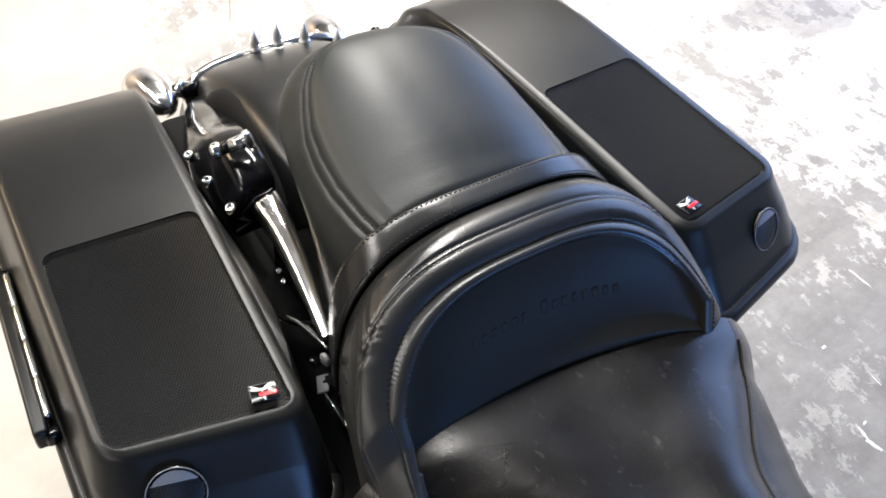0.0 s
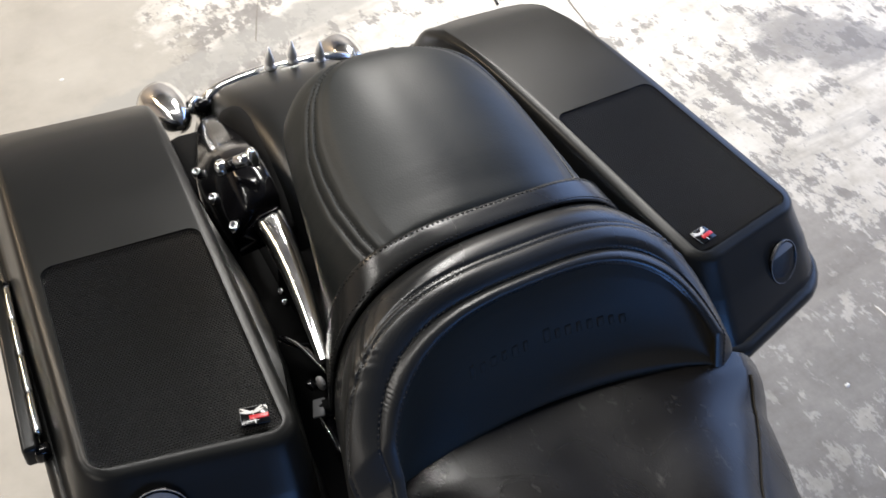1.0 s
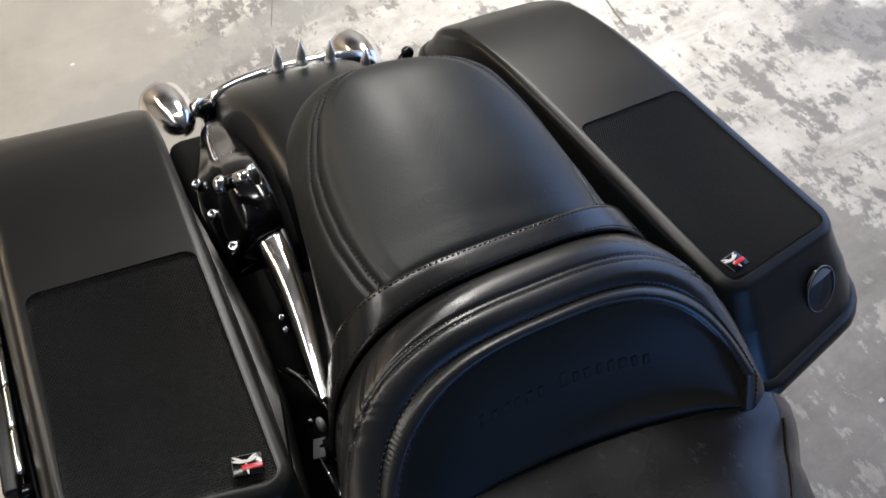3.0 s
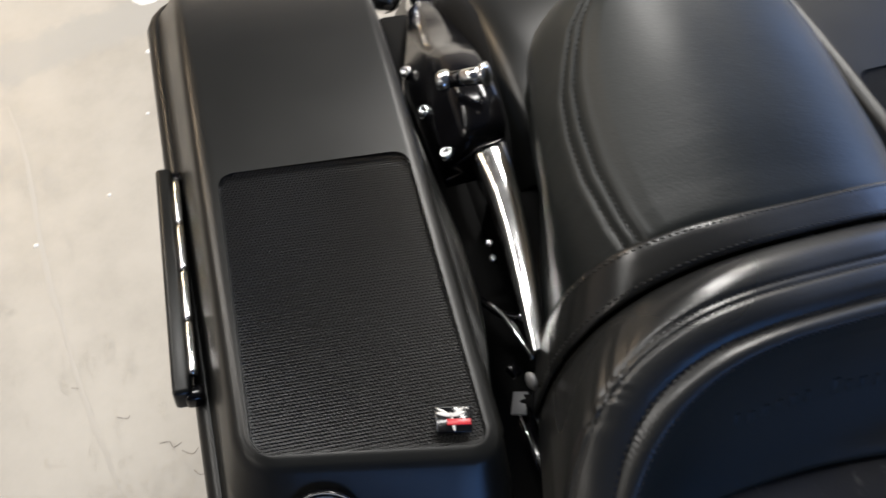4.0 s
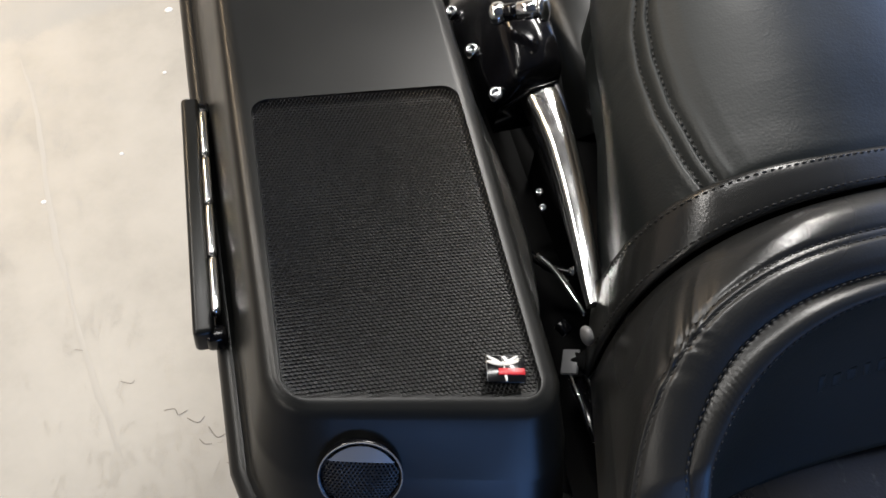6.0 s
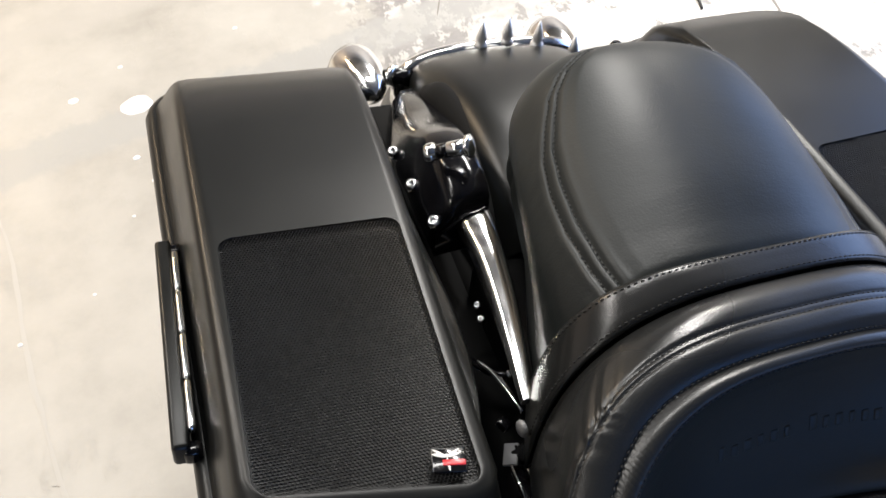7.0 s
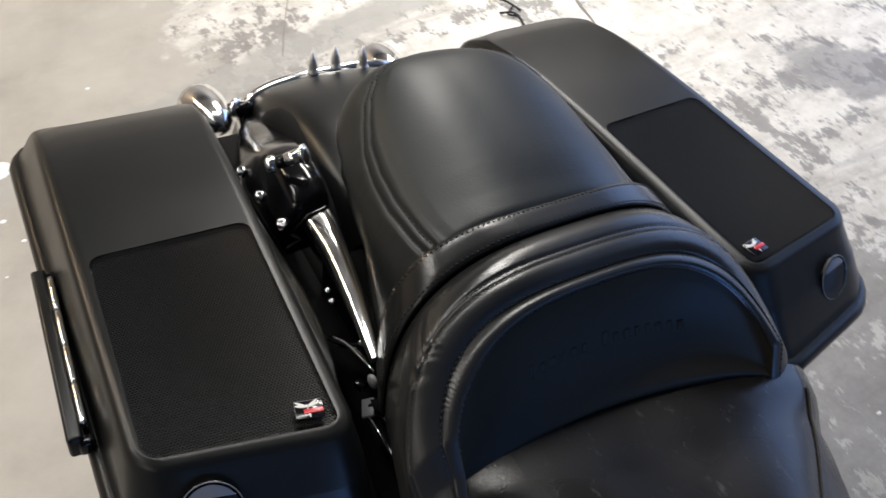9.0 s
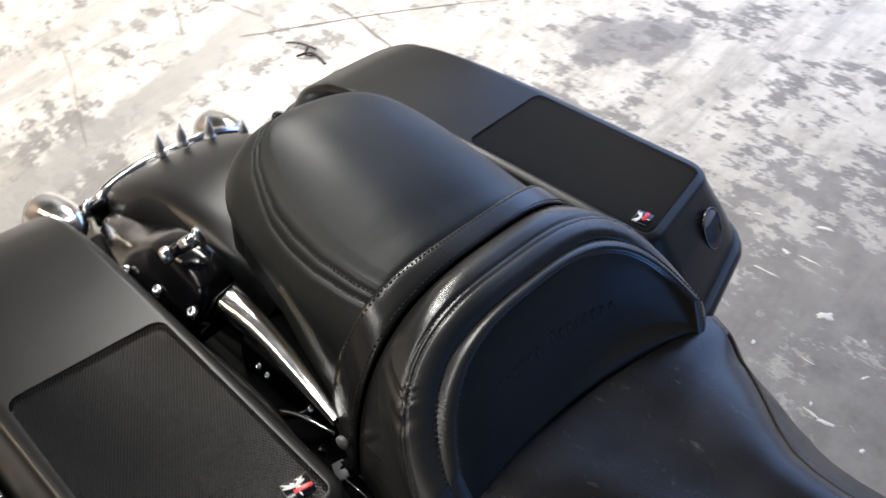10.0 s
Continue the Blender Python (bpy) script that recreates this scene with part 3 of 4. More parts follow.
    # raised rail round the foot of the lid
    rail = [own_shape(x, y, 0.641 - foot_drop(y, s), s) for x, y in drawn_in(rrect(0.202, 0.434, -0.089, -0.034, 0.650, 0.650, 0.05, rear=0.052), 0.202)]
    put("seam_rail", mirror(tube(rail + rail[:1], 0.0115, 12), s), M_BAG, bag, "rounded joint rail")
    if s < 0:
        latch(bag)
    return bag


def latch(bag):
    """The long lever on the outer edge of the lid."""
    lever = at(block(0.015, 0.240, 0.026, 0.004, 3), Matrix.Translation((-0.4465, 0.234, 0.656)))
    put("latch", lever, M_BAG, bag, "black latch lever with a bright insert")
    for k in range(4):
        put("latch_insert", at(block(0.0070, 0.0505, 0.010, 0.003, 3), Matrix.Translation((-0.4360, 0.154 + 0.0515 * k, 0.668))), M_CHROME, bag, "chrome insert")
    for y in (0.118, 0.347):
        put("latch_pivot", at(block(0.016, 0.014, 0.018, 0.004, 2), Matrix.Translation((-0.4375, y, 0.654))), M_GLOSS, bag, "black pivot")


saddlebag(-1)
saddlebag(1)


# ---- the seat ----
XS = 0.006  # the seat's middle line


def dome(a, zb, zt, n, th):
    c, s = np.cos(th), np.sin(th)
    return a * np.sign(c) * np.abs(c) ** (2 / n), zb + (zt - zb) * np.abs(s) ** (2 / n)


TH = np.linspace(0.0, np.pi, 361)
# lines across the seat: y, top, half width, roundness, lean, bend, middle, foot
STRAP_REAR = (0.0701, 0.8364, 0.1659, 3.64, -0.0341, 0.734, 0.0042, 0.6685)
GROOVE = (0.0457, 0.8317, 0.1873, 2.97, -0.0049, 1.048, 0.0051, 0.6425)
SEAM = (0.0089, 0.8338, 0.2260, 2.99, 0.1753, 1.161, -0.0060, 0.6433)
ROLL = (-0.0138, 0.8222, 0.2019, 2.75, 0.1740, 1.300, -0.0058, 0.6878)
EDGE = (-0.0271, 0.8184, 0.1910, 2.75, 0.1393, 1.054, -0.0062, 0.6807)
SKEW, TILT = 0.081, -0.085  # the seat sits a little turned on its frame


def across(line, th=TH, dy=0.0, dz=0.0, da=0.0):
    y, zt, a, n, lean, bend, xm, zb = line
    x, z = dome(a + da, zb, zt + dz, n, th)
    q = np.clip((zt + dz - np.maximum(z, 0.690)) / (zt + dz - zb), 0, 1)
    return np.stack([xm + x, y + dy - lean * q**bend + SKEW * x, z + TILT * x], 1)


def outward(A, B, centre=(0.012, 0.10, 0.66)):
    """Which way the skin between two lines faces."""
    along = np.gradient(A, axis=0)
    n = np.cross(along, B - A)
    n /= np.linalg.norm(n, axis=1)[:, None] + 1e-9
    return n * np.sign((n * (A - np.array(centre))).sum(1))[:, None]


def between(A, B, ts, swell):
    n = outward(A, B)
    return [A * (1 - t) + B * t + n * (swell * math.sin(math.pi * t) * np.sin(TH) ** 0.6)[:, None] for t in ts]


G, S, R, E = across(GROOVE, dy=-0.0040), across(SEAM), across(ROLL), across(EDGE)
rows = [across(GROOVE, dy=0.000, dz=-0.024, da=-0.016), across(GROOVE, dy=-0.0020, dz=-0.004, da=-0.003)]
rows += between(G, S, (0, 0.08, 0.2, 0.35, 0.5, 0.65, 0.78, 0.88, 0.915, 0.95), 0.0040)
rows += between(S, R, (0.0, 0.035, 0.07, 0.12, 0.2, 0.32, 0.45, 0.58, 0.7, 0.8, 0.88, 0.93, 0.96), 0.0050)
rows += between(R, E, (0, 0.1, 0.25, 0.4, 0.55, 0.7, 0.82, 0.92, 1.0), 0.0050)
skin = np.array(rows)
face = np.array([outward(a, b) for a, b in zip(skin[:-1], skin[1:])] + [outward(skin[-2], skin[-1])])
# stitched lines draw the leather in; it gathers into small folds at the two upper corners
for k, d in ((10, 0.0015), (14, 0.0015), (24, 0.0018), (32, 0.0014), (33, 0.0024)):
    skin[k] -= face[k] * d
u = TH / np.pi
side_of = np.abs(u - 0.5)
for i in range(5, 26):
    gather = np.exp(-(((side_of - 0.238) / 0.028) ** 2)) * np.exp(-(((i - 12.0) / 3.4) ** 2))
    long_fold = np.exp(-(((side_of - 0.262) / 0.05) ** 2)) * np.exp(-(((i - 11.0) / 5.0) ** 2))
    skin[i] += face[i] * (0.0014 * gather * np.sin(u * 430 + 1.6 * np.sin(i * 0.8)) + 0.0013 * long_fold * np.sin(u * 170 + 0.35 * i))[:, None]
# fine ribs across the roll where it turns down
for i in range(24, 33):
    ribs = np.exp(-(((side_of - 0.275) / 0.045) ** 2)) * math.sin(math.pi * (i - 23.5) / 9)
    skin[i] += face[i] * (0.00045 * ribs * np.sin(u * 820))[:, None]
# the lower ends of the roll tuck in beside the cushion
under = np.clip((-0.094 - skin[..., 1]) / 0.020, 0, 1) * (np.arange(len(skin)) > 8)[:, None]
side = 0.6 + 0.4 * np.sign(skin[..., 0])
skin[..., 0] = XS + (skin[..., 0] - XS) * (1 - 0.036 * under)
skin[..., 2] -= 0.034 * under * side
seat = put("rider_seat", grid(list(skin)), M_LEATHER, bike, "black leather rider seat with stitched back cushion")
edge = skin[-1]
ex = edge[:, 0] - XS
fold = np.stack([edge[:, 0], -0.080 - 0.65 * ex**2, 0.706 + TILT * ex - 0.010 * (ex / 0.2) ** 4], 1)
fold = np.where((edge[:, 2] < fold[:, 2] + 0.004)[:, None], edge + (0, 0, -0.002), fold)


def panel_point(e, g, x, t):
    p = e * (1 - t) + g * t
    lip = 0.007 * math.exp(-(((t - 0.93) / 0.07) ** 2)) * np.clip((x + 0.02) / 0.12, 0, 1)
    return p + np.array([0, 0.010 * math.sin(math.pi * t) * (1 - (x / 0.19) ** 2) + 0.0012 * min(1, t * 8) - lip, -0.0005])


panel_rows = [[panel_point(e, g, x, t) for e, g, x in zip(edge, fold, ex)] for t in np.linspace(0, 1, 34)]
panel_rows += [[np.array(p) + (0, dy, dz) for p in panel_rows[33]] for dy, dz in ((0.003, -0.004), (0.012, -0.012))]
put("back_panel", grid(panel_rows), M_PANEL, seat, "smooth dark panel with an embossed mark")


def cushion_w(y):
    """Half width of the cushion's top at its edge seam."""
    return float(np.interp(y, [-0.50, -0.40, -0.31, -0.28, -0.255, -0.23, -0.20, -0.18, -0.163, -0.13, -0.10], [0.097, 0.097, 0.100, 0.105, 0.114, 0.131, 0.158, 0.175, 0.188, 0.209, 0.224]))


def cushion_z(u, y):
    drop = 0.028 * np.clip((-0.09 - y) / 0.06, 0.5, 1)
    return 0.707 - 0.006 * np.exp(-((u / 0.5) ** 2)) - 0.03 * max(0, (y + 0.075) / 0.03) + 0.012 * np.clip((-0.25 - y) / 0.2, 0, 1) - drop * abs(u) ** 5


rows = []
for y in np.linspace(-0.062, -0.50, 60):
    bend, w = 0.75 * np.clip((y + 0.35) / 0.25, 0, 1), 0.15
    for k in range(12):
        w = 0.5 * w + 0.5 * cushion_w(y - bend * w * w)
    foot = cushion_z(1, y - bend * w * w)
    flare = 0.80 + 0.65 * np.clip((-0.13 - y) / 0.11, 0, 1)
    r = [(XS + k * w, y - bend * (w * k) ** 2, cushion_z(k, y - bend * (w * k) ** 2) + TILT * w * k) for k in np.linspace(-1, 1, 49)]
    for s in (-1, 1):
        skirt = [(XS + s * (w + dx * flare), y - bend * w * w, foot + dz + TILT * s * w) for dx, dz in ((0.003, -0.004), (0.008, -0.007), (0.022, -0.020), (0.042, -0.042), (0.053, -0.060), (0.060, -0.095))]
        r = r + skirt if s > 0 else skirt[::-1] + r
    rows.append(r)
put("seat_cushion", flip(grid(rows, False, False, True)), M_SEAT, seat, "worn dark leather cushion with a brownish sheen")
for u in (6, 54):
    put("piping", tube([(x, y, z + 0.001) for x, y, z in (r[u] for r in rows[4:])], 0.0013, 7), M_PANEL, seat, "leather piping")

for k in (10, 14, 23, 32):
    line = [tuple(p) for p in (skin[k] + face[k] * 0.0004)[15:-15]]
    put("stitching", stitches(line), M_THREAD, seat)

# embossed letters of the panel as plain raised bars, each its own piece
for k in range(15):
    if k == 6:
        continue
    x = -0.088 + 0.0125 * k
    j = int(np.argmin(np.abs(ex - x)))
    big = k in (0, 7)
    lo, hi = [Vector(panel_point(edge[j], fold[j], x, t)) for t in (0.575, 0.46 if big else 0.492)]
    d = hi - lo
    m = Matrix.Translation((lo + hi) / 2 + Vector((XS + x - edge[j, 0] * 0.5 - fold[j, 0] * 0.5, 0.0008, 0))) @ d.to_track_quat("Z", "Y").to_matrix().to_4x4()
    put("embossed_bar", at(block(0.0060 + 0.0026 * ((k * 7) % 5) / 4, 0.0031, d.length, 0.0014, 3), m @ Matrix.Translation((0, 0, 0))), M_PANEL, seat)

# passenger pad: y, top, half width, foot
PILLION = [
    (0.062, 0.800, 0.160, 0.68),
    (0.068, 0.822, 0.166, 0.68),
    (0.076, 0.830, 0.1685, 0.68),
    (0.092, 0.8345, 0.1685, 0.68),
    (0.140, 0.843, 0.166, 0.68),
    (0.200, 0.849, 0.160, 0.68),
    (0.250, 0.850, 0.156, 0.68),
    (0.295, 0.847, 0.151, 0.68),
    (0.330, 0.840, 0.147, 0.68),
    (0.355, 0.828, 0.138, 0.68),
    (0.372, 0.810, 0.127, 0.68),
    (0.384, 0.785, 0.114, 0.68),
    (0.391, 0.750, 0.101, 0.68),
    (0.393, 0.700, 0.093, 0.675),
]
XP, PAD_SKEW = 0.006, 0.05
PTH = np.linspace(0.0, np.pi, 361)
# the double seam of the top panel, as half widths along y
TOP_SEAM = [(0.07, 0.127), (0.10, 0.1325), (0.15, 0.137), (0.20, 0.136), (0.24, 0.132), (0.27, 0.123), (0.30, 0.111), (0.322, 0.094), (0.342, 0.064), (0.353, 0.030), (0.357, 0.0)]


def seam_at(y, shift):
    ys, xs = zip(*TOP_SEAM)
    return float(np.interp(y, ys, xs)) + shift


def pillion_rows(n):
    rows, threads = [], [[], [], [], []]
    for y, zt, a, zb in smooth_line(PILLION, n):
        x, z = dome(a, zb, zt, 2.9, PTH)
        if y < 0.366:
            far = 1 - np.clip((y - 0.25) / 0.10, 0, 1) * 0.6
            for shift in (0.0, -0.0085):
                z = z - 0.0026 * far * np.exp(-(((np.abs(x) - seam_at(y, shift)) / 0.0016) ** 2))
            for shift in (0.0055, -0.00425, -0.0140):
                z = z + 0.0011 * far * np.exp(-(((np.abs(x) - seam_at(y, shift)) / 0.0030) ** 2))
            # fine puckers beside the stitches
            z = z + 0.00035 * np.exp(-(((np.abs(x) - seam_at(y, 0.007)) / 0.006) ** 2)) * math.sin(y * 1700)
            z = z + 0.0022 * (np.abs(x) < seam_at(y, -0.013)) * np.clip((seam_at(y, -0.013) - np.abs(x)) / 0.015, 0, 1)
        lines = [(int(np.argmin(np.abs(x - s * seam_at(y, shift)))), s) for s in (-1, 1) for shift in (0.0, -0.0085)]
        # the side tucks in above the rail
        tuck = 1 - 0.17 * np.clip((0.770 - z) / 0.055, 0, 1) ** 1.5 * np.clip((y - 0.08) / 0.16, 0, 1) * np.clip((0.40 - y) / 0.06, 0, 1)
        x = x * tuck
        p = np.stack([XP + x, y + PAD_SKEW * x - 0.25 * x * x * np.clip((y - 0.15) / 0.1, 0, 1), z + TILT * x], 1)
        # it rises and leans over to the right towards its rear
        k = np.clip((p[:, 1] - 0.10) / 0.29, 0, 1.1) ** 1.5
        over = 0.0327 * np.clip(-x / 0.15, 0, 1) + 0.0222 * np.clip(x / 0.15, 0, 1) - 0.0099
        rows.append(p + np.stack([k * over, -0.0405 * k, 0.0366 * k], 1))
        if 0.078 < y < 0.352:
            for line, (j, s) in zip(threads, lines):
                line.append(tuple(rows[-1][j] + (0, 0, 0.0008)))
    return rows, threads


PR, PAD_THREADS = pillion_rows(150)
pillion = put("pillion_pad", flip(grid(PR)), M_PAD, bike, "black leather passenger pad with double-stitched sides")
for line in PAD_THREADS:
    put("stitching", stitches(line), M_THREAD, pillion)


# strap between the two pads
def strap_row(k):
    A, B = across(STRAP_REAR, PTH), across(GROOVE, PTH)
    return A * (1 - k) + B * k + outward(A, B) * (0.0022 + 0.0016 * (1 - (2 * k - 1) ** 4))


SR = [strap_row(k) for k in np.linspace(0, 1, 13)]
rim = outward(SR[0], SR[-1])
strap = put("seat_strap", grid([SR[0] - rim * 0.007] + SR + [SR[-1] - rim * 0.0025, across(GROOVE, PTH, 0.009, -0.018, -0.014)]), M_LEATHER, bike, "black leather grab strap across the seat")
for k in (0.12, 0.88):
    line = strap_row(k) + rim * 0.0003
    put("stitching", stitches([tuple(p) for p in line[6:-6]], pitch=0.0055), M_THREAD, strap)
put("button", at(lathe([(0.0066, -0.002), (0.0074, 0.0), (0.0070, 0.0015), (0.005, 0.0028), (0.0001, 0.0032)], 20), frame_to((-0.1885, 0.046, 0.699), (-0.30, 0.03, 0.704))), M_VISOR, strap, "domed metal snap")

# ---- fender, trim and signals ----
AX, AZ, FR = 0.42, 0.33, 0.385
rows = []
for a in np.linspace(115, -12, 44):
    y, z = AX + FR * math.cos(radians(a)), AZ + FR * math.sin(radians(a))
    r = []
    for u in np.linspace(-1, 1, 33):
        t = abs(u)
        xx = 0.112 * np.sign(u) * min(1, (t / 0.72)) if t < 0.72 else np.sign(u) * (0.112 + 0.004 * (t - 0.72) / 0.28)
        d = 0.010 * (min(t, 0.72) / 0.72) ** 2 + 0.030 * (min(t, 0.72) / 0.72) ** 10 + (0.13 * (t - 0.72) / 0.28 if t > 0.72 else 0)
        r.append((xx, y - d * math.cos(radians(a)), z - d * math.sin(radians(a))))
    rows.append(r)
fender = put("rear_fender", flip(grid(rows)), M_BAG, bike, "satin black rear fender")
XF = 0.012
arch = [(XF + 0.124 * np.sign(t) * abs(math.sin(t)) ** 0.8, 0.640, 0.575 + 0.070 * abs(math.cos(t)) ** 0.45) for t in np.linspace(-1.57, 1.57, 33)]
put("fender_trim", tube(arch, 0.011, 12), M_CHROME, fender, "chrome light bar over the fender")
for x, y, z in ((-0.014, 0.618, 0.668), (0.018, 0.612, 0.673), (0.056, 0.602, 0.670), (0.100, 0.585, 0.655)):
    put("spike", at(lathe([(0.0085, 0), (0.0085, 0.004), (0.0062, 0.006), (0.0062, 0.009), (0.0072, 0.012), (0.0050, 0.022), (0.0008, 0.036)], 14), Matrix.Translation((x, y, z - 0.004))), M_STEEL, fender, "chrome spike bolt")
put("knob", at(ball(0.0095), Matrix.Translation((0.172, 0.600, 0.650))), M_GLOSS, fender, "small black knob")
put("knob_stem", tube([(0.172, 0.600, 0.652), (0.150, 0.60, 0.625), (0.118, 0.60, 0.600)], 0.006, 8), M_GLOSS, fender, "black stem")


for s in (-1, 1):
    rows = []
    for y, x, z, w, h in smooth_line([(0.30, 0.112, 0.640, 0.010, 0.020), (0.34, 0.104, 0.650, 0.018, 0.030), (0.40, 0.096, 0.655, 0.022, 0.040), (0.46, 0.094, 0.655, 0.024, 0.044), (0.52, 0.098, 0.648, 0.022, 0.040), (0.56, 0.102, 0.630, 0.014, 0.030)], 24):
        rows.append([(s * x + w * math.cos(a), y, z + h * math.sin(a)) for a in np.linspace(0, 2 * np.pi, 25)[:-1]])
    put("strut_cover", flip(grid(rows, True, True, True)), M_DARK, fender, "matt black rounded strut cover")


def turn_signal(s, x, y, z):
    m = frame_to((x, y - 0.05, z + 0.018), (x + s * 0.006, y + 0.05, z - 0.008))
    body = put("turn_signal", at(lathe([(0.0005, -0.018), (0.010, -0.012), (0.020, 0.002), (0.028, 0.024), (0.033, 0.050), (0.0350, 0.074), (0.034, 0.084)], 32), m), M_CHROME, bike, "chrome bullet turn signal on a short stalk")
    put("lens", at(lathe([(0.0325, 0.083), (0.031, 0.090), (0.022, 0.098), (0.0005, 0.102)], 28), m), M_LENS, body, "smoked lens")
    put("stalk", tube([(x - s * 0.006, y - 0.015, z + 0.010), (x - s * 0.030, y - 0.030, z + 0.022), (s * 0.108, y - 0.055, z + 0.034)], [0.012, 0.0085, 0.011], 14), M_GLOSS, body, "black stalk")
    put("collar", at(lathe([(0.010, 0), (0.0145, 0.001), (0.0145, 0.008), (0.010, 0.009)], 20), frame_to((x - s * 0.030, y - 0.030, z + 0.022), (s * 0.10, y - 0.055, z + 0.034))), M_CHROME, body, "chrome collar")


turn_signal(-1, -0.154, 0.668, 0.598)
turn_signal(1, 0.132, 0.695, 0.590)


def screw(x, y, z, parent, r=0.0065):
    m = frame_to((x, y, z), (x - 0.02, y - 0.01, z + 0.05))
    put("screw", at(lathe([(r, -0.004), (r, 0.002), (r * 0.85, 0.004), (r * 0.45, 0.0045), (r * 0.4, 0.002), (0.0004, 0.002)], 12), m), M_CHROME, parent, "chrome socket screw")


def dock(s):
    """Glossy black mounting bracket between bag and seat, with screws and a docking spool."""
    rows = []
    for y, zt, zs, xi, xo in smooth_line([(0.282, 0.716, 0.690, 0.134, 0.184), (0.286, 0.727, 0.698, 0.131, 0.187), (0.296, 0.735, 0.701, 0.129, 0.189), (0.330, 0.743, 0.697, 0.128, 0.191), (0.372, 0.738, 0.686, 0.127, 0.190), (0.405, 0.722, 0.676, 0.122, 0.189), (0.440, 0.702, 0.664, 0.116, 0.184), (0.480, 0.682, 0.652, 0.112, 0.172), (0.530, 0.662, 0.640, 0.110, 0.156), (0.580, 0.640, 0.625, 0.110, 0.140)], 40):
        w, h = xo - xi, zt - zs
        side = [(0.0, -0.050), (0.0, -0.008), (0.03, -0.003), (0.10, 0.0), (0.30, 0.0005), (0.52, -0.02 * h), (0.64, -0.10 * h), (0.74, -0.34 * h), (0.93, -0.90 * h), (0.97, -h), (1.0, -h - 0.006), (1.0, -h - 0.03)]
        ring = [(s * (xi + w * u), y, zt + dz) for u, dz in side]
        rows.append(ring if s < 0 else ring[::-1])
    base = put("docking_bracket", grid(rows, True, True, True), M_GLOSS, bike, "glossy black docking bracket with chrome screws", sharp=40)
    put("bracket_rim", tube([(s * (xi + (xo - xi) * u), 0.2815 - 0.006 * math.sin(math.pi * u), zt + dz) for xi, xo, zt, u, dz in ((0.134, 0.184, 0.716, u, 0.001 - 0.026 * np.clip((u - 0.5) / 0.45, 0, 1)) for u in np.linspace(0.02, 0.95, 16))], 0.0016, 8), M_GLOSS, base, "rolled front lip")
    for y, z, x in ((0.286, 0.704, 0.186), (0.349, 0.697, 0.189), (0.427, 0.676, 0.185)):
        screw(s * x, y, z, base)
    if s < 0:
        spool = frame_to((s * 0.184, 0.331, 0.752), (s * 0.146, 0.308, 0.774))
        put("spool", at(lathe([(0.003, 0), (0.0085, 0.001), (0.0098, 0.004), (0.0098, 0.009), (0.0070, 0.012), (0.0062, 0.013), (0.0062, 0.024), (0.0080, 0.025), (0.0080, 0.040), (0.0066, 0.041), (0.0066, 0.043), (0.0112, 0.044), (0.0112, 0.048), (0.0050, 0.050)], 24), spool), M_CHROME, base, "chrome docking spool")
        put("spool_sleeve", at(lathe([(0.0064, 0.0125), (0.0074, 0.013), (0.0074, 0.0245), (0.0064, 0.025)], 20), spool), M_GLOSS, base, "black sleeve")
    # tapering bright cover along the foot of the seat: a narrow outer bevel, a ridge, a broad face towards the seat
    rows = []
    for y, xo, xi, z in smooth_line([(0.294, 0.1585, 0.1320, 0.700), (0.290, 0.1625, 0.1290, 0.707), (0.282, 0.1645, 0.1275, 0.711), (0.235, 0.1645, 0.1330, 0.713), (0.19, 0.1670, 0.1410, 0.712), (0.15, 0.1710, 0.1490, 0.710), (0.11, 0.1755, 0.1585, 0.707), (0.07, 0.1795, 0.1680, 0.701)], 40):
        w = xo - xi
        side = [(0, -0.016), (0, -0.006), (0.02, -0.0030), (0.07, -0.0002), (0.14, 0.0018), (0.24, 0.0034), (0.36, 0.0044), (0.50, 0.0048), (0.64, 0.0042), (0.78, 0.0022), (0.90, -0.0016), (0.97, -0.0060), (1.0, -0.016)]
        ring = [(s * (xo - w * u), y, z + dz * min(1, w / 0.03)) for u, dz in side][::-1]
        rows.append(ring if s < 0 else ring[::-1])
    put("chrome_rail", grid(rows, True, True, True), M_CHROME, bike, "tapering chrome rail cover beside the seat", sharp=60)


dock(-1)
dock(1)

# small hardware below the strap
channel = [(-0.188, 0.040, 0.652), (-0.187, 0.020, 0.650), (-0.186, -0.012, 0.644)]
lever = put("lever", at(block(0.013, 0.056, 0.005, 0.002, 2), frame_to((-0.187, 0.014, 0.648), (-0.187, 0.02, 0.74))), M_GLOSS, bike, "black channel-shaped lever with bright rims")
for dx in (-0.006, 0.006):
    put("rim", tube([(x + dx, y, z + 0.004) for x, y, z in channel], 0.0011, 7), M_CHROME, lever, "bright rim")
put("tip", at(ball(0.003), Matrix.Translation((-0.176, 0.047, 0.652))), M_CHROME, lever, "bright tip")
put("bracket_end", at(block(0.013, 0.020, 0.003, 0.001, 2), Matrix.Translation((-0.1905, 0.050, 0.656)) @ pose(0, 0, 0, 10, -24, -28)), M_VISOR, bike, "grey angular bracket end")
scallop = [[(r * (1 + 0.14 * math.cos(7 * a)) * math.cos(a), r * (1 + 0.14 * math.cos(7 * a)) * math.sin(a), z) for a in np.linspace(0, 2 * np.pi, 42, endpoint=False)] for r, z in ((0.004, 0), (0.0078, 0.001), (0.0078, 0.007), (0.005, 0.009))]
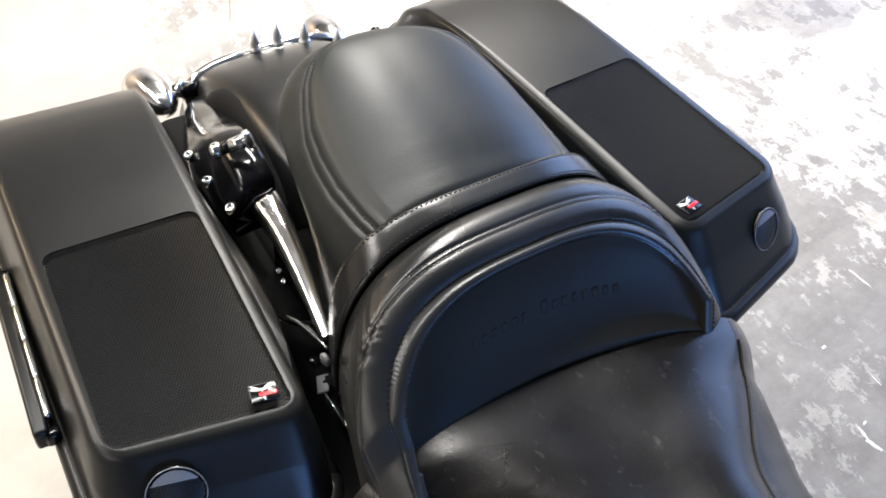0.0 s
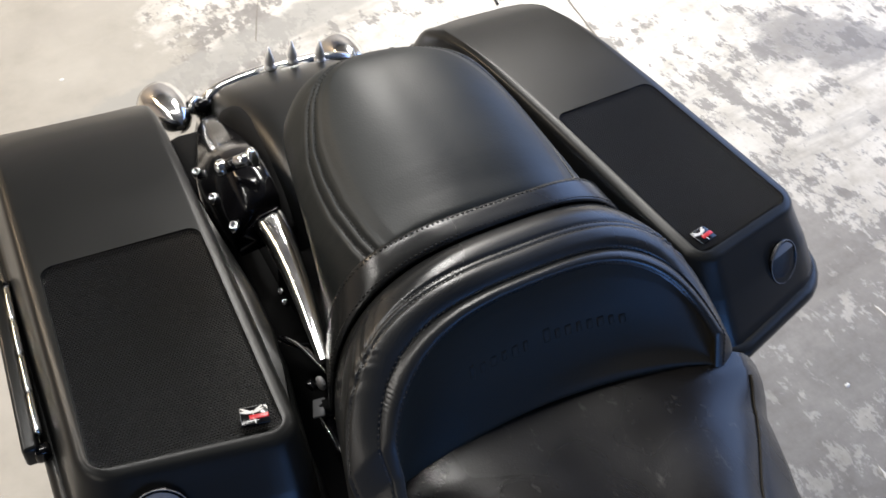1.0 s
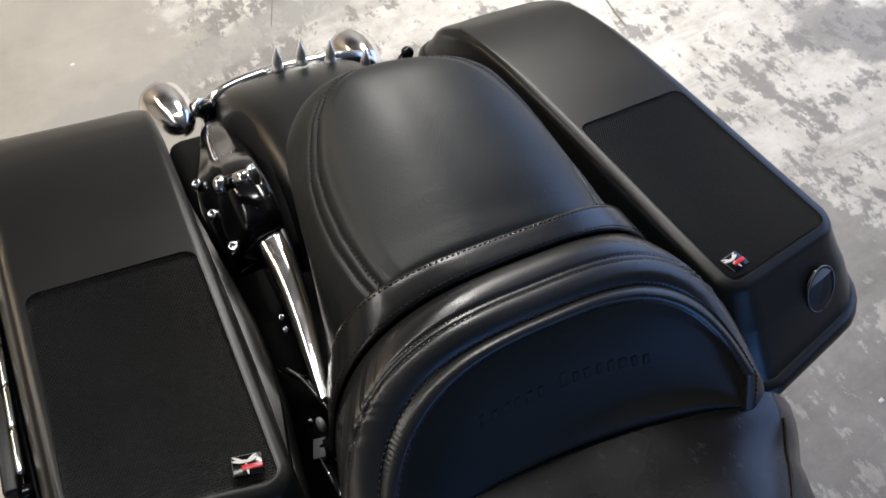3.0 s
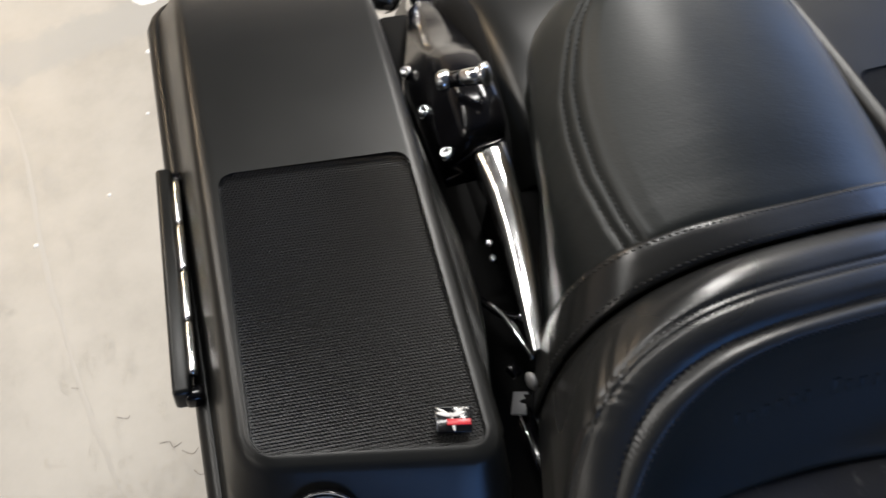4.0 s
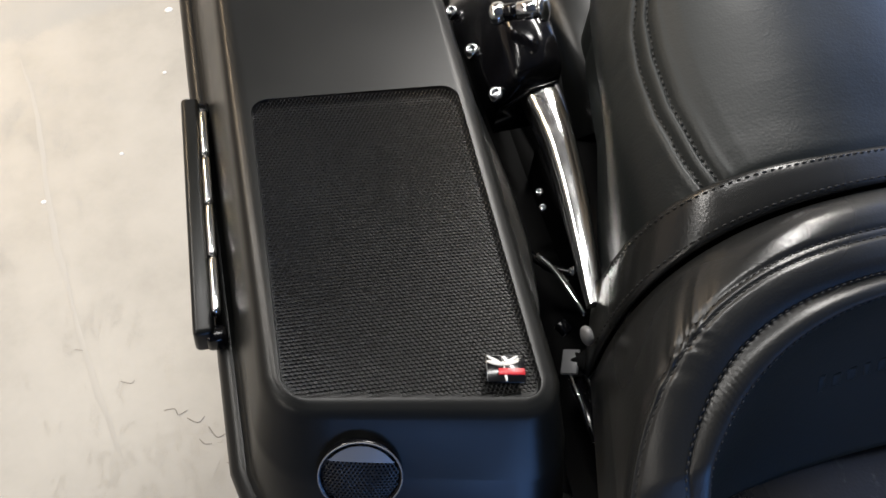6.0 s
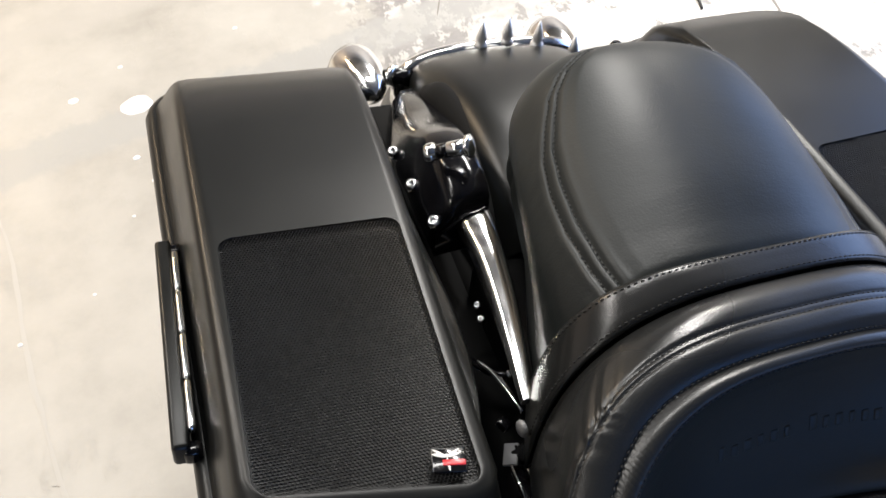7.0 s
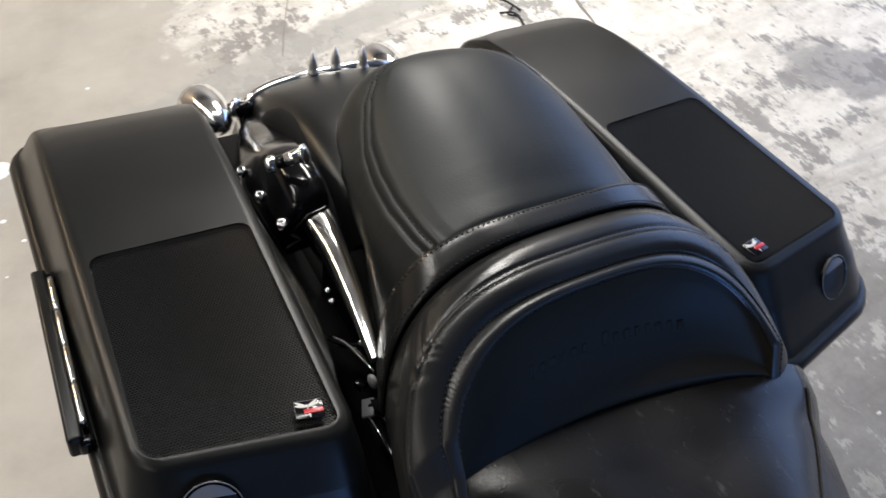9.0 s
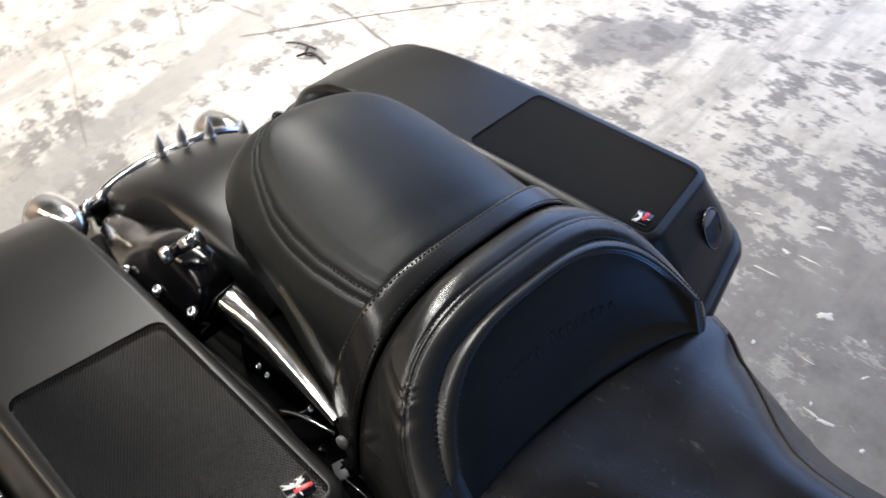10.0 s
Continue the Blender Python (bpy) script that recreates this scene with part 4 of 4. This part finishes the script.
put("knurled_nut", at(grid(scallop, True, True, True), frame_to((-0.181, 0.049, 0.652), (-0.19, 0.04, 0.70))), M_DARK, bike, "black scalloped nut")
put("cable", tube(smooth_line([(-0.184, 0.150, 0.655), (-0.177, 0.130, 0.660), (-0.170, 0.098, 0.661), (-0.167, 0.085, 0.660)], 14), 0.0022, 8), M_CHROME, bike, "thin bright rod")
put("cable", tube(smooth_line([(-0.171, 0.128, 0.655), (-0.169, 0.110, 0.658), (-0.166, 0.088, 0.658)], 14), 0.0020, 8), M_CHROME, bike, "thin bright rod")
put("cable", tube(smooth_line([(-0.186, 0.165, 0.640), (-0.176, 0.140, 0.650), (-0.162, 0.128, 0.655)], 14), 0.0035, 8), M_GLOSS, bike, "black cable")
put("clamp", at(block(0.006, 0.007, 0.006, 0.002, 2), Matrix.Translation((-0.163, 0.126, 0.661)) @ pose(0, 0, 0, 10, 0, 20)), M_CHROME, bike, "small bright clamp")
put("clamp", at(block(0.010, 0.012, 0.008, 0.002, 2), Matrix.Translation((-0.184, 0.082, 0.652)) @ pose(0, 0, 0, 10, 0, 30)), M_GLOSS, bike, "small black clamp")
screw(-0.167, 0.203, 0.668, bike, 0.0035)
screw(-0.169, 0.187, 0.667, bike, 0.0035)

# ---- frame and wheel below ----
frame_geo = join(tube(smooth_line([(-0.13, 0.62, 0.55), (-0.135, 0.40, 0.60), (-0.14, 0.10, 0.60), (-0.13, -0.25, 0.58), (-0.12, -0.45, 0.50)], 20), 0.016, 12), tube(smooth_line([(0.13, 0.62, 0.55), (0.135, 0.40, 0.60), (0.14, 0.10, 0.60), (0.13, -0.25, 0.58), (0.12, -0.45, 0.50)], 20), 0.016, 12), at(block(0.30, 0.36, 0.40, 0.04, 3), Matrix.Translation((0, -0.25, 0.38))), at(block(0.30, 0.30, 0.05, 0.01, 2), Matrix.Translation((0, 0.12, 0.63))))
for s in (-1, 1):
    put("side_cover", at(block(0.065, 0.78, 0.30, 0.02, 3), Matrix.Translation((s * 0.152, 0.21, 0.465))), M_DARK, bike, "matt black side cover below the seat")
put("frame", frame_geo, M_DARK, bike, "black frame below the seat", sharp=40)
wm = Matrix.Translation((0, AX, AZ)) @ pose(0, 0, 0, 0, 90, 0)
wheel = put("rear_wheel", at(lathe([(0.20, -0.05), (0.215, -0.055), (0.215, 0.055), (0.20, 0.05), (0.19, 0.0)], 48), wm), M_GLOSS, bike, "black rear wheel")
put("tyre", at(lathe([(0.212, -0.058), (0.25, -0.082), (0.295, -0.082), (0.322, -0.05), (0.3295, 0), (0.322, 0.05), (0.295, 0.082), (0.25, 0.082), (0.212, 0.058)], 64), wm), M_RUBBER, wheel, "black rubber tyre")
put("side_stand", tube([(0.16, -0.2, 0.25), (0.30, -0.18, 0.066), (0.33, -0.17, 0.056)], [0.012, 0.011, 0.016], 10), M_GLOSS, bike, "black side stand")
